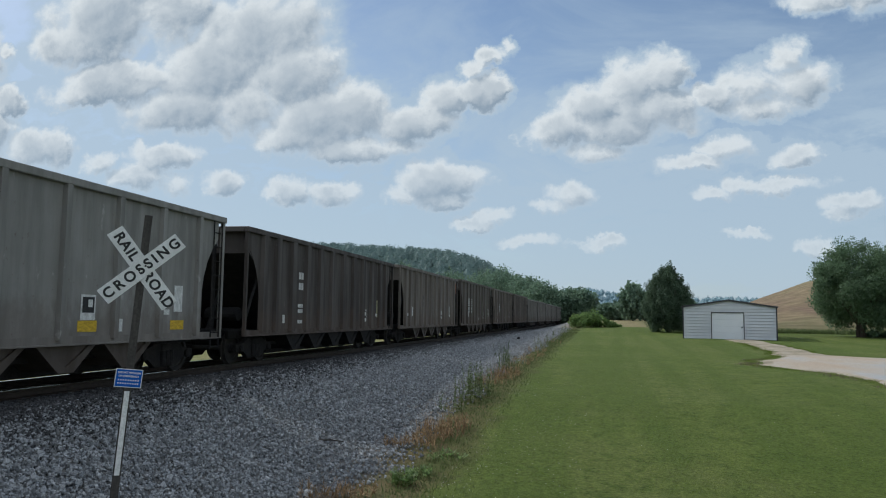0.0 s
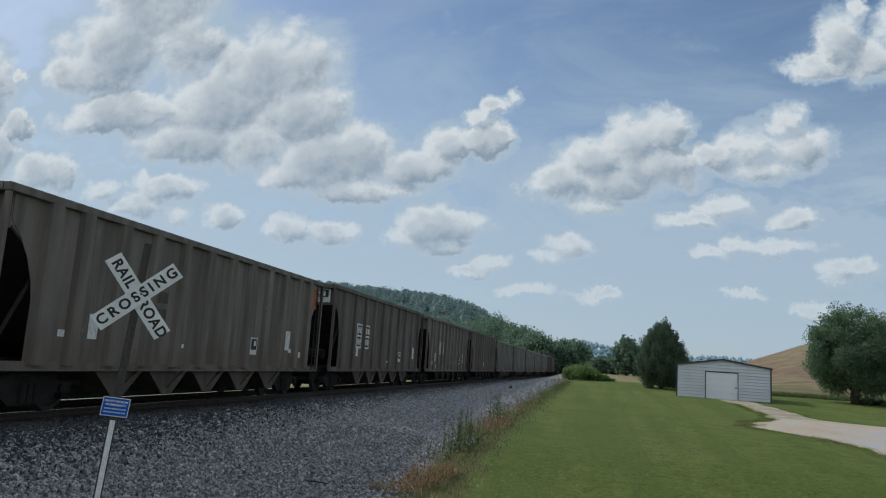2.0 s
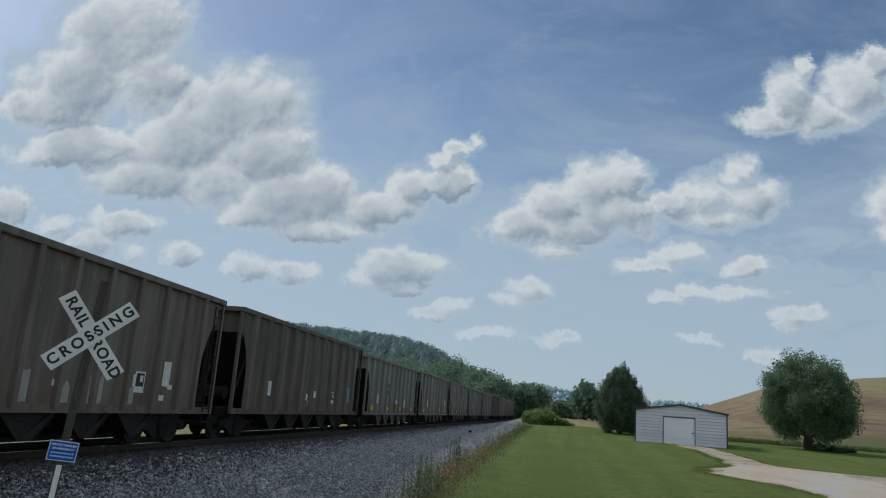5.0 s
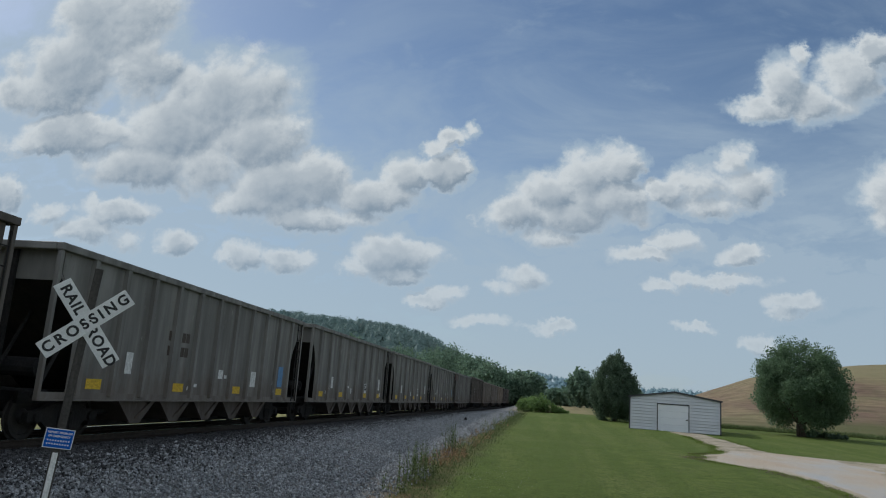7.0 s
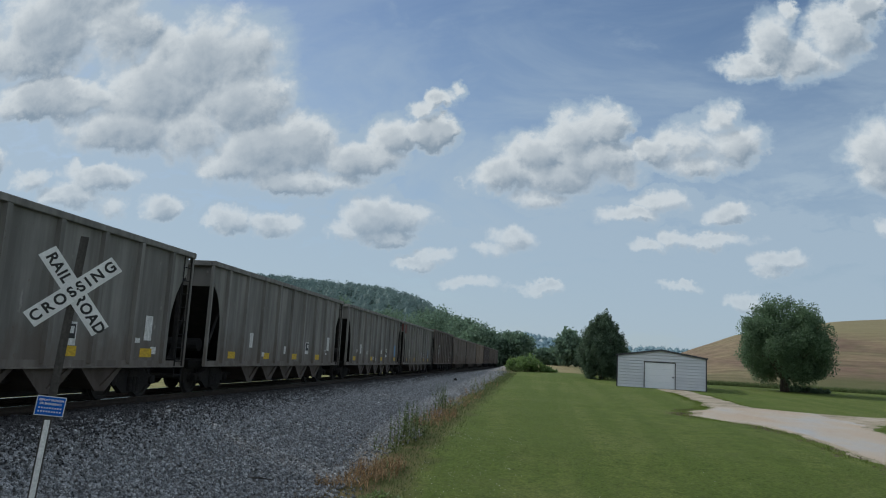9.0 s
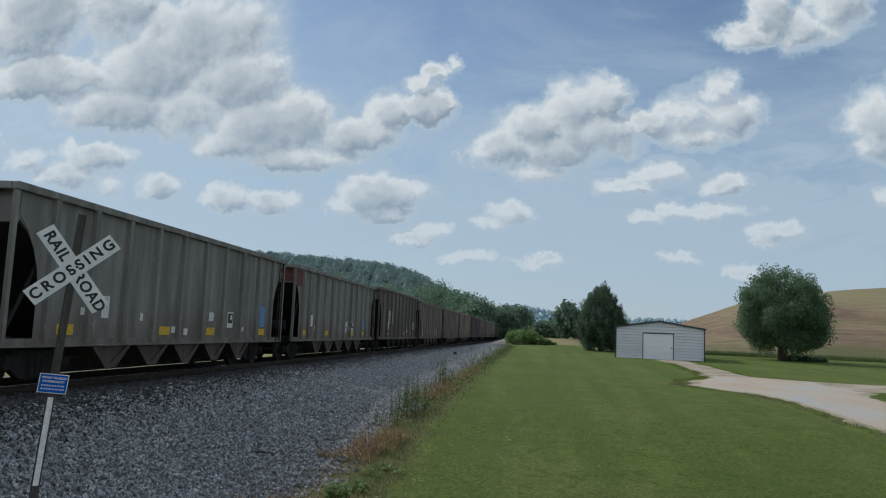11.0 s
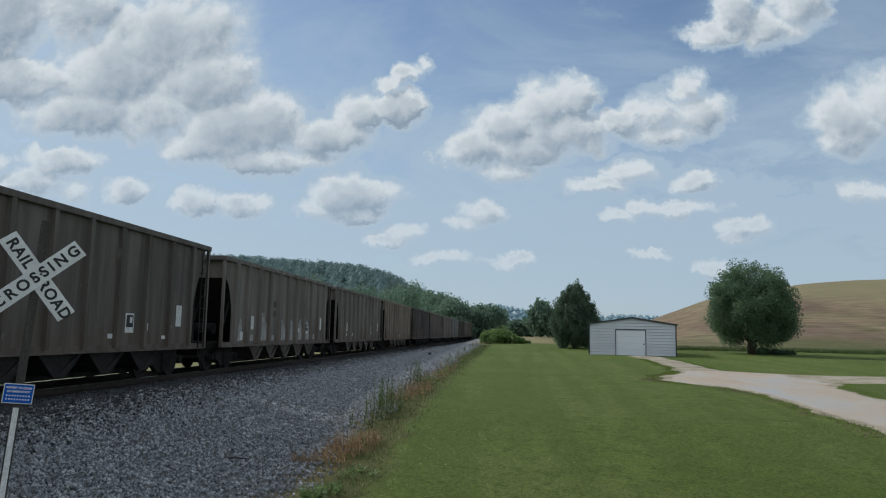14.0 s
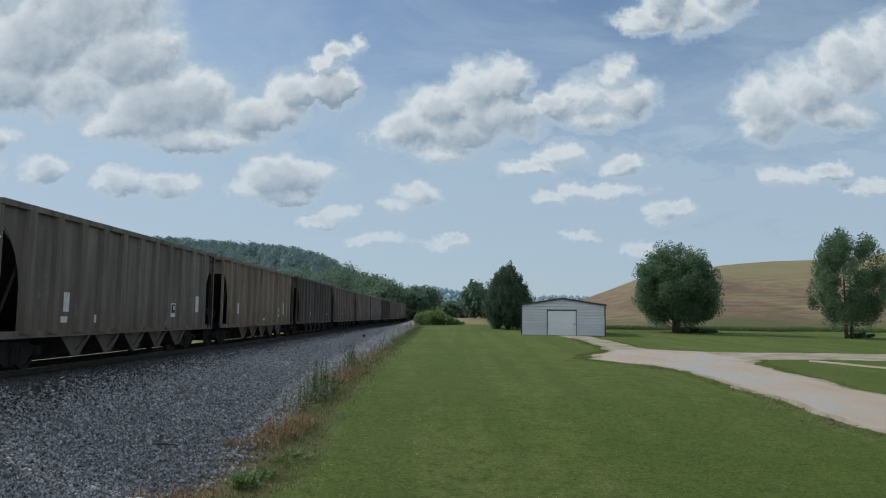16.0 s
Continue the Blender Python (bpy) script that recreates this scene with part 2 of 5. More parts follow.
# ================= materials =================
def mat(name, colors, scale=3.0, rough=0.7, metal=0.0, bump=0.0, bump_scale=40.0, stretch=(1, 1, 1), detail=6.0, spec=0.4, grain=0.25, per_object=0.0, per_island=0.0, translucent=0.0):
    """colors: two or three base colours, from the noise's low to its high values."""
    m = bpy.data.materials.new(name)
    m.use_nodes = True
    nt = m.node_tree
    b = nt.nodes["Principled BSDF"]
    t = nt.nodes.new("ShaderNodeTexCoord")
    v = vmath(nt, "MULTIPLY", t.outputs["Object"], stretch)
    n = noise_node(nt, v, scale, detail, 0.6)
    r = nt.nodes.new("ShaderNodeValToRGB")
    link(nt, n, r.inputs[0])
    els = r.color_ramp.elements
    els[0].position, els[0].color = 0.3, (*colors[0], 1)
    els[1].position, els[1].color = 0.7, (*colors[-1], 1)
    for i, c in enumerate(colors[1:-1]):
        e = els.new(0.3 + 0.4 * (i + 1) / (len(colors) - 1))
        e.color = (*c, 1)
    col = r.outputs[0]
    g = noise_node(nt, t.outputs["Object"], bump_scale, 4.0, 0.6)
    if grain:
        k = smooth(nt, g, 0.25, 0.75, 1 - grain, 1 + grain)
        col = mix_color(nt, 1.0, col, k, "MULTIPLY")
    if per_object or per_island:
        if per_object:
            o = nt.nodes.new("ShaderNodeObjectInfo").outputs["Random"]
        else:
            o = nt.nodes.new("ShaderNodeNewGeometry").outputs["Random Per Island"]
        amount = per_object or per_island
        k = smooth(nt, o, 0.0, 1.0, 1 - amount, 1 + amount)
        col = mix_color(nt, 1.0, col, k, "MULTIPLY")
    link(nt, col, b.inputs["Base Color"])
    b.inputs["Roughness"].default_value, b.inputs["Metallic"].default_value = rough, metal
    b.inputs["Specular IOR Level"].default_value = spec
    if bump:
        bn = nt.nodes.new("ShaderNodeBump")
        bn.inputs["Strength"].default_value, bn.inputs["Distance"].default_value = min(1.0, bump), 0.02
        link(nt, g, bn.inputs["Height"])
        link(nt, bn.outputs[0], b.inputs["Normal"])
    if translucent:
        tr = nt.nodes.new("ShaderNodeBsdfTranslucent")
        link(nt, col, tr.inputs[0])
        mx = nt.nodes.new("ShaderNodeMixShader")
        mx.inputs[0].default_value = translucent
        link(nt, b.outputs[0], mx.inputs[1])
        link(nt, tr.outputs[0], mx.inputs[2])
        link(nt, mx.outputs[0], nt.nodes["Material Output"].inputs[0])
    return m


def paint(name, base, grime=0.5):
    """Weathered freight-car paint: coal dust running down, rust specks, dusty sill."""
    m = bpy.data.materials.new(name)
    m.use_nodes = True
    nt = m.node_tree
    b = nt.nodes["Principled BSDF"]
    t = nt.nodes.new("ShaderNodeTexCoord").outputs["Object"]
    rnd = nt.nodes.new("ShaderNodeObjectInfo").outputs["Random"]
    off = nt.nodes.new("ShaderNodeCombineXYZ")
    link(nt, math_node(nt, "MULTIPLY", rnd, 40.0), off.inputs[1])
    p = vmath(nt, "ADD", t, off.outputs[0])
    streaks = noise_node(nt, vmath(nt, "MULTIPLY", p, (1, 2.0, 0.2)), 1.2, 6.0, 0.6)
    blotch = noise_node(nt, p, 0.55, 5.0, 0.6)
    speck = noise_node(nt, p, 9.0, 6.0, 0.7)
    dark = tuple(c * (1 - grime) for c in base)
    col = mix_color(nt, smooth(nt, streaks, 0.32, 0.68), dark, base)
    col = mix_color(nt, smooth(nt, blotch, 0.35, 0.7, 0.0, 0.45), col, tuple(c * 0.55 for c in base))
    col = mix_color(nt, smooth(nt, speck, 0.62, 0.72, 0.0, 0.55), col, (0.11, 0.06, 0.035))
    pale = noise_node(nt, vmath(nt, "MULTIPLY", p, (1, 1.7, 0.9)), 2.3, 5.0, 0.6)
    sp = nt.nodes.new("ShaderNodeSeparateXYZ")
    link(nt, t, sp.inputs[0])
    splash = math_node(nt, "ADD", sp.outputs[2], math_node(nt, "MULTIPLY", math_node(nt, "SUBTRACT", pale, 0.5), 2.4))
    col = mix_color(nt, smooth(nt, splash, 1.0, 1.9, 0.4, 0.0), col, (0.105, 0.072, 0.052))
    col = mix_color(nt, smooth(nt, pale, 0.66, 0.74, 0.0, 0.35), col, tuple(min(1, c * 1.9) for c in base))
    link(nt, col, b.inputs["Base Color"])
    link(nt, smooth(nt, streaks, 0.3, 0.7, 0.85, 0.55), b.inputs["Roughness"])
    b.inputs["Specular IOR Level"].default_value = 0.35
    bn = nt.nodes.new("ShaderNodeBump")
    bn.inputs["Strength"].default_value, bn.inputs["Distance"].default_value = 0.35, 0.012
    link(nt, noise_node(nt, p, 4.0, 5.0, 0.6), bn.inputs["Height"])
    link(nt, bn.outputs[0], b.inputs["Normal"])
    return m


M_GREY = paint("paint_light_grey", (0.29, 0.28, 0.262), 0.35)
M_GREY2 = paint("paint_mid_grey", (0.235, 0.226, 0.208), 0.4)
M_BROWN = paint("paint_grey_brown", (0.188, 0.163, 0.14), 0.42)
M_BROWN2 = paint("paint_dark_grey_brown", (0.138, 0.119, 0.103), 0.42)
M_TAN = paint("paint_tan", (0.23, 0.185, 0.14), 0.45)
M_DARK = paint("paint_dark_brown", (0.09, 0.076, 0.069), 0.45)
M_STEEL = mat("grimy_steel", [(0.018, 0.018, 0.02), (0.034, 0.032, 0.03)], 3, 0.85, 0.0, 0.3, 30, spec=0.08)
M_WHEEL = mat("wheel_steel", [(0.022, 0.022, 0.023), (0.042, 0.038, 0.034)], 4, 0.6, 0.0, spec=0.15)
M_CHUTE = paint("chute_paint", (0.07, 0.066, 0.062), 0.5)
M_WHITE_DECAL = mat("white_decal", [(0.45, 0.45, 0.43), (0.75, 0.75, 0.73)], 4, 0.6)
M_BARE = mat("bare_patch", [(0.2, 0.195, 0.18), (0.42, 0.41, 0.39)], 2.2, 0.7)
M_YELLOW_DECAL = mat("yellow_decal", [(0.42, 0.27, 0.02), (0.7, 0.46, 0.03)], 5, 0.6)
M_PALE_DECAL = mat("pale_yellow_decal", [(0.3, 0.28, 0.16), (0.42, 0.4, 0.25)], 4, 0.7)
M_BLUE_DECAL = mat("blue_decal", [(0.08, 0.2, 0.36), (0.13, 0.27, 0.48)], 5, 0.6)
M_BLACK = mat("black_ink", [(0.012, 0.012, 0.013), (0.025, 0.025, 0.026)], 5, 0.6)
M_RUST_DECAL = mat("orange_rust", [(0.24, 0.07, 0.02), (0.4, 0.14, 0.05)], 3, 0.8)
M_RED = mat("dull_red_paint", [(0.09, 0.028, 0.024), (0.17, 0.06, 0.05)], 3, 0.75)
M_RAIL = mat("rail_steel", [(0.03, 0.024, 0.02), (0.06, 0.045, 0.035)], 6, 0.6, 0.5)
M_RAIL_TOP = mat("rail_head", [(0.6, 0.6, 0.6), (0.75, 0.75, 0.75)], 6, 0.13, 1.0)
M_TIE = mat("tie_timber", [(0.018, 0.016, 0.015), (0.045, 0.038, 0.034)], 2, 0.9, 0, 0.5, 20, (8, 1, 8), per_object=0.3)
M_STONE = mat("ballast_stone", [(0.16, 0.168, 0.175), (0.235, 0.243, 0.25), (0.37, 0.375, 0.38)], 6, 0.85, 0, 0.3, 60, per_island=0.45)
# coal dust and the train's shade, both put into the stone's dark colour
M_STONE_DUST_SHADE = mat("coal_dust_and_shade_stone", [(0.034, 0.034, 0.036), (0.055, 0.055, 0.057), (0.09, 0.09, 0.092)], 6, 0.9, 0, 0.3, 60, per_island=0.5)
M_DRIVE = mat("gravel_drive", [(0.37, 0.28, 0.195), (0.40, 0.32, 0.24), (0.40, 0.35, 0.295), (0.34, 0.355, 0.375)], 0.34, 0.95, 0, 0.6, 45, (1, 0.45, 1), grain=0.3, detail=9.0)
M_DIRT = mat("sandy_dirt", [(0.17, 0.15, 0.09), (0.33, 0.275, 0.2), (0.42, 0.365, 0.29)], 0.9, 0.95, 0, 0.5, 40, grain=0.3)
M_CLOD = mat("dirt_clod", [(0.07, 0.055, 0.035), (0.16, 0.125, 0.08)], 3, 0.95, 0, 0.5, 30, per_island=0.4)
M_SIDING = mat("white_siding", [(0.54, 0.56, 0.59), (0.62, 0.63, 0.65)], 0.8, 0.5, 0, 0.05, 20, per_object=0.05, grain=0.06)
M_DOOR = mat("white_door", [(0.74, 0.76, 0.79), (0.8, 0.81, 0.83)], 0.7, 0.45, grain=0.05)
M_TRIM = mat("dark_trim", [(0.035, 0.035, 0.04), (0.06, 0.06, 0.065)], 3, 0.5)
M_ROOF = mat("metal_roof", [(0.3, 0.31, 0.33), (0.42, 0.43, 0.45)], 1.5, 0.45, 0.4)
M_POST = mat("weathered_post", [(0.035, 0.032, 0.03), (0.075, 0.068, 0.06)], 2, 0.85, 0, 0.5, 25, (6, 6, 0.6))
M_SIGN_WHITE = mat("sign_white", [(0.6, 0.6, 0.59), (0.74, 0.74, 0.73)], 4, 0.5, grain=0.08)
M_STRIP = mat("reflective_strip", [(0.6, 0.6, 0.58), (0.75, 0.75, 0.73)], 5, 0.4, grain=0.15)
M_SIGN_BLUE = mat("sign_blue", [(0.006, 0.085, 0.4), (0.01, 0.105, 0.46)], 4, 0.65, spec=0.15, grain=0.05)
M_BARK = mat("bark", [(0.05, 0.04, 0.03), (0.13, 0.105, 0.08)], 3, 0.95, 0, 0.8, 12, (3, 3, 0.5))
M_LEAF_OAK = mat("broad_leaves", [(0.115, 0.18, 0.1), (0.155, 0.23, 0.125)], 0.7, 0.6, grain=0.1, per_island=0.22, translucent=0.52)
M_LEAF_CEDAR = mat("cedar_leaves", [(0.08, 0.125, 0.08), (0.11, 0.16, 0.095)], 0.8, 0.7, grain=0.1, per_island=0.22, translucent=0.42)
# far woods: leaf colour lightened and blued to carry the air's haze
M_LEAF_WOOD_HAZED = mat("wood_leaves_hazed", [(0.135, 0.21, 0.155), (0.165, 0.245, 0.165), (0.2, 0.27, 0.17)], 0.06, 0.7, grain=0.1, per_island=0.25, translucent=0.42)
# both ridges: distance haze is mixed into the pale bluish leaf colours
M_LEAF_RIDGE_HAZED = mat("ridge_leaves_hazed", [(0.15, 0.225, 0.22), (0.19, 0.265, 0.24)], 0.02, 0.8, grain=0.1, per_island=0.1, translucent=0.3)
M_LEAF_FAR_HAZED = mat("far_ridge_leaves_hazed", [(0.22, 0.32, 0.36), (0.25, 0.35, 0.38)], 0.01, 0.9, grain=0.05)
M_BUSH = mat("bush_leaves", [(0.14, 0.225, 0.07), (0.21, 0.3, 0.1)], 0.8, 0.6, grain=0.1, per_island=0.3, translucent=0.5)
M_WEED = mat("weed_leaves", [(0.085, 0.125, 0.04), (0.14, 0.175, 0.06)], 1.5, 0.7, grain=0.1, per_island=0.4, translucent=0.3)
M_DRY = mat("dry_weed", [(0.24, 0.15, 0.075), (0.38, 0.26, 0.14)], 1.5, 0.85, grain=0.1, per_island=0.4, translucent=0.25)
M_GRASS_TUFT = mat("grass_blades", [(0.098, 0.145, 0.024), (0.168, 0.212, 0.046)], 0.9, 0.7, spec=0.1, grain=0.1, per_island=0.18, translucent=0.4)
M_CLOVER = mat("clover_heads", [(0.5, 0.5, 0.44), (0.7, 0.7, 0.62)], 2, 0.8)
M_MEADOW = mat("meadow_grass", [(0.22, 0.15, 0.075), (0.3, 0.23, 0.12)], 0.1, 0.85, grain=0.1, per_island=0.35, translucent=0.3)


# ================= mesh helpers =================
class Build:
    """Collects vertices and faces for one mesh."""

    def __init__(self):
        self.v, self.f = [], []

    def add(self, verts, faces):
        o = len(self.v)
        self.v.extend(verts)
        self.f.extend(tuple(i + o for i in f) for f in faces)
        return self

    def box(self, x0, x1, y0, y1, z0, z1, m=None):
        vs = [(x, y, z) for z in (z0, z1) for y in (y0, y1) for x in (x0, x1)]
        if m is not None:
            vs = [tuple(m @ Vector(p)) for p in vs]
        return self.add(vs, [(0, 2, 3, 1), (4, 5, 7, 6), (0, 1, 5, 4), (1, 3, 7, 5), (3, 2, 6, 7), (2, 0, 4, 6)])

    def prism(self, outline, axis, a, b):
        """An outline in the other two axes, drawn out from a to b along axis."""
        n = len(outline)
        put = {"x": lambda p, d: (d, p[0], p[1]), "y": lambda p, d: (p[0], d, p[1]), "z": lambda p, d: (p[0], p[1], d)}[axis]
        vs = [put(p, a) for p in outline] + [put(p, b) for p in outline]
        fs = [tuple(range(n))[::-1], tuple(range(n, 2 * n))] + [(i, (i + 1) % n, n + (i + 1) % n, n + i) for i in range(n)]
        return self.add(vs, fs)

    def tube(self, p, q, r0, r1, sides=6, caps=True):
        p, q = Vector(p), Vector(q)
        d = (q - p).normalized()
        s = d.orthogonal().normalized()
        t = d.cross(s)
        vs = []
        for c, r in ((p, r0), (q, r1)):
            for i in range(sides):
                a = 2 * math.pi * i / sides
                vs.append(tuple(c + r * (math.cos(a) * s + math.sin(a) * t)))
        fs = [(i, (i + 1) % sides, sides + (i + 1) % sides, sides + i) for i in range(sides)]
        if caps:
            fs += [tuple(range(sides))[::-1], tuple(range(sides, 2 * sides))]
        return self.add(vs, fs)

    def lathe(self, profile, axis_at, axis="x", sides=20):
        """profile: (along, radius) pairs round the axis through axis_at."""
        vs, fs = [], []
        for a, r in profile:
            for i in range(sides):
                w = 2 * math.pi * i / sides
                c, s = r * math.cos(w), r * math.sin(w)
                o = {"x": (a, c, s), "y": (c, a, s), "z": (c, s, a)}[axis]
                vs.append(tuple(o[k] + axis_at[k] for k in range(3)))
        for j in range(len(profile) - 1):
            for i in range(sides):
                k = (i + 1) % sides
                fs.append((j * sides + i, j * sides + k, (j + 1) * sides + k, (j + 1) * sides + i))
        return self.add(vs, fs)

    def mesh(self, name, material, smooth_faces=False, bevel=0.0):
        me = bpy.data.meshes.new(name)
        me.from_pydata(self.v, [], self.f)
        bm = bmesh.new()
        bm.from_mesh(me)
        bmesh.ops.recalc_face_normals(bm, faces=bm.faces)
        if bevel:
            bmesh.ops.bevel(bm, geom=bm.edges[:], offset=bevel, segments=1, affect="EDGES", clamp_overlap=True)
        bm.to_mesh(me)
        bm.free()
        if smooth_faces:
            me.polygons.foreach_set("use_smooth", [True] * len(me.polygons))
        me.materials.append(material)
        return me


def raw_mesh(name, verts, faces, material):
    """For large joined meshes: no normals pass."""
    me = bpy.data.meshes.new(name)
    me.from_pydata(verts, [], faces)
    me.materials.append(material)
    return me


def part(name, me, parent, material=None, label="", at=None):
    ob = new(name, me)
    ob.parent = parent
    if at is not None:
        ob.matrix_basis = at
    if material is not None:
        ob.material_slots[0].link = "OBJECT"
        ob.material_slots[0].material = material
    return tagged(ob, label) if label else ob


# ================= ground =================
PROFILE_Y = [-320, 5, 12.8, 16.7, 21, 29, 48, 65, 88, 150, 260, 6000]
PROFILE_Z = [-0.5, -0.45, -0.4, -0.15, 0.2, 0.45, 0.72, 0.90, 1.25, 2.1, 2.3, 2.3]
RAIL_X, RAIL_Z = -11.36, 1.05


def lawn_z(y):
    return float(np.interp(y, PROFILE_Y, PROFILE_Z))


def sstep(a, b, x):
    t = min(1.0, max(0.0, (x - a) / (b - a)))
    return t * t * (3 - 2 * t)


def hill_z(x, y):
    """The meadow's hill beyond the trees."""
    crest = float(np.interp(x / max(y, 40.0), [0.13, 0.19, 0.255, 0.379, 0.472, 0.6, 0.9, 1.4], [0.0, 5.4, 10.4, 14.9, 16.2, 18.4, 21.0, 21.0]))
    return crest * sstep(82, 205, y) * (1 - 0.75 * sstep(240, 700, y))


def ground_z(x, y):
    z = lawn_z(y)
    if x < -3.4:  # ballast bank up to the track, and the land beyond it
        k = sstep(-4.4, -9.7, x)
        z = z * (1 - k) + 0.85 * k
        if x < -13.1:
            far = sstep(-13.1, -15.6, x)
            z = 0.85 * (1 - far) + (0.3 + 0.006 * max(0.0, min(y, 250))) * far
    if x > 5 and y > 60:
        z += hill_z(x, y)
    return z


def ground_mesh():
    xs = [-3000, -1500, -800, -400, -200, -120, -80, -50, -35, -27, -22, -19] + [-17.5 + 0.5 * i for i in range(72)] + [19 + 1.5 * i for i in range(22)] + [54 + 6 * i for i in range(26)] + [230, 300, 400, 600, 1000, 3000]
    ys = [-320, -200, -120, -60, -30, -12, -5] + [0.5 * i for i in range(130)] + [65 + 1.5 * i for i in range(30)] + [110 + 6 * i for i in range(30)] + [310, 350, 400, 500, 700, 1000, 1800, 4500]
    vs = []
    for y in ys:
        for x in xs:
            rough = 0.03 * noise.noise((x * 0.35, y * 0.35, 0)) + 0.06 * noise.noise((x * 0.08, y * 0.08, 3))
            if y > 80 and x > 10:
                rough += 0.5 * noise.noise((x * 0.05, y * 0.05, 7)) * sstep(90, 130, y)
            vs.append((x, y, ground_z(x, y) + rough))
    nx = len(xs)
    fs = [(j * nx + i, j * nx + i + 1, (j + 1) * nx + i + 1, (j + 1) * nx + i) for j in range(len(ys) - 1) for i in range(nx - 1)]
    return vs, fs


def ground_material():
    m = bpy.data.materials.new("ground_cover")
    m.use_nodes = True
    nt = m.node_tree
    b = nt.nodes["Principled BSDF"]
    p = nt.nodes.new("ShaderNodeTexCoord").outputs["Object"]
    s = nt.nodes.new("ShaderNodeSeparateXYZ")
    link(nt, p, s.inputs[0])
    x, y = s.outputs[0], s.outputs[1]
    big, mid, fine = noise_node(nt, p, 0.12, 4.0), noise_node(nt, p, 0.9, 5.0, 0.6), noise_node(nt, p, 14.0, 6.0, 0.7)
    tiny = noise_node(nt, p, 60.0, 3.0, 0.6)
    # mown lawn, with faint stripes along the track and bright clover patches
    lawn = mix_color(nt, smooth(nt, mid, 0.3, 0.7), (0.094, 0.13, 0.026), (0.134, 0.17, 0.038))
    lawn = mix_color(nt, smooth(nt, big, 0.38, 0.62, 0, 0.75), lawn, (0.144, 0.168, 0.048))
    clump = noise_node(nt, p, 3.2, 5.0, 0.65)
    lawn = mix_color(nt, smooth(nt, clump, 0.47, 0.66, 0, 0.75), lawn, (0.064, 0.1, 0.019))
    lawn = mix_color(nt, smooth(nt, noise_node(nt, p, 0.4, 6.0, 0.7), 0.53, 0.7, 0, 0.6), lawn, (0.165, 0.18, 0.062))
    stripes = noise_node(nt, vmath(nt, "MULTIPLY", p, (1, 0.05, 1)), 0.8, 3.0, 0.5)
    lawn = mix_color(nt, smooth(nt, stripes, 0.42, 0.58, 0, 0.6), lawn, (0.085, 0.124, 0.023))
    lawn = mix_color(nt, 1.0, lawn, smooth(nt, fine, 0.28, 0.72, 0.6, 1.4), "MULTIPLY")
    # rough verge between lawn and ballast
    wob = math_node(nt, "MULTIPLY", math_node(nt, "SUBTRACT", mid, 0.5), 2.6)
    xv = math_node(nt, "ADD", x, wob)
    verge = mix_color(nt, smooth(nt, mid, 0.35, 0.65), (0.1, 0.112, 0.036), (0.165, 0.13, 0.064))
    col = mix_color(nt, smooth(nt, xv, -3.0, -2.3), verge, lawn)
    grit = mix_color(nt, smooth(nt, fine, 0.3, 0.7), (0.15, 0.15, 0.152), (0.3, 0.295, 0.285))
    grit = mix_color(nt, smooth(nt, big, 0.45, 0.6, 0, 0.5), grit, (0.2, 0.165, 0.13))
    grit = mix_color(nt, smooth(nt, xv, -5.4, -4.4, 0, 0.7), grit, (0.24, 0.2, 0.155))
    col = mix_color(nt, smooth(nt, xv, -4.3, -3.7), grit, col)
    # dark bed by the rails: coal dust plus painted shade of the train
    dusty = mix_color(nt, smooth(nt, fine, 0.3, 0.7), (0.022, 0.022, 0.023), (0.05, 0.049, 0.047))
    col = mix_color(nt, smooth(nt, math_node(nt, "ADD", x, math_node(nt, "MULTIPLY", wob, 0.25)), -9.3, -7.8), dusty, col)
    # fields on the far side of the track
    field = mix_color(nt, smooth(nt, mid, 0.3, 0.7), (0.16, 0.17, 0.06), (0.3, 0.27, 0.12))
    col = mix_color(nt, smooth(nt, xv, -14.3, -13.4), field, col)
    # meadow on the hill: tall seeded grass, pinkish and straw bands
    band = noise_node(nt, vmath(nt, "MULTIPLY", p, (1, 0.6, 1)), 0.06, 6.0, 0.65)
    mead = mix_color(nt, smooth(nt, band, 0.38, 0.62), (0.185, 0.122, 0.088), (0.235, 0.18, 0.108))
    mead = mix_color(nt, smooth(nt, big, 0.5, 0.7, 0, 0.45), mead, (0.15, 0.155, 0.07))
    mead = mix_color(nt, 1.0, mead, smooth(nt, noise_node(nt, vmath(nt, "MULTIPLY", p, (0.4, 1, 2.0)), 0.5, 8.0, 0.72), 0.28, 0.72, 0.62, 1.38), "MULTIPLY")
    zv = math_node(nt, "ADD", s.outputs[2], math_node(nt, "MULTIPLY", math_node(nt, "SUBTRACT", band, 0.5), 5.0))
    mead = mix_color(nt, smooth(nt, zv, 8.5, 13.0, 0, 0.8), mead, (0.245, 0.215, 0.115))
    mead = mix_color(nt, smooth(nt, zv, 1.2, 3.4, 0.8, 0), mead, (0.105, 0.12, 0.043))
    yv = math_node(nt, "ADD", y, math_node(nt, "MULTIPLY", math_node(nt, "SUBTRACT", big, 0.5), 22.0))
    yv = math_node(nt, "ADD", yv, math_node(nt, "MULTIPLY", wob, 1.2))
    mask = math_node(nt, "MULTIPLY", smooth(nt, yv, 82, 92), smooth(nt, x, 4, 9))
    col = mix_color(nt, mask, col, mead)
    past = math_node(nt, "MULTIPLY", smooth(nt, yv, 95, 101), smooth(nt, x, -1.5, 0.5))
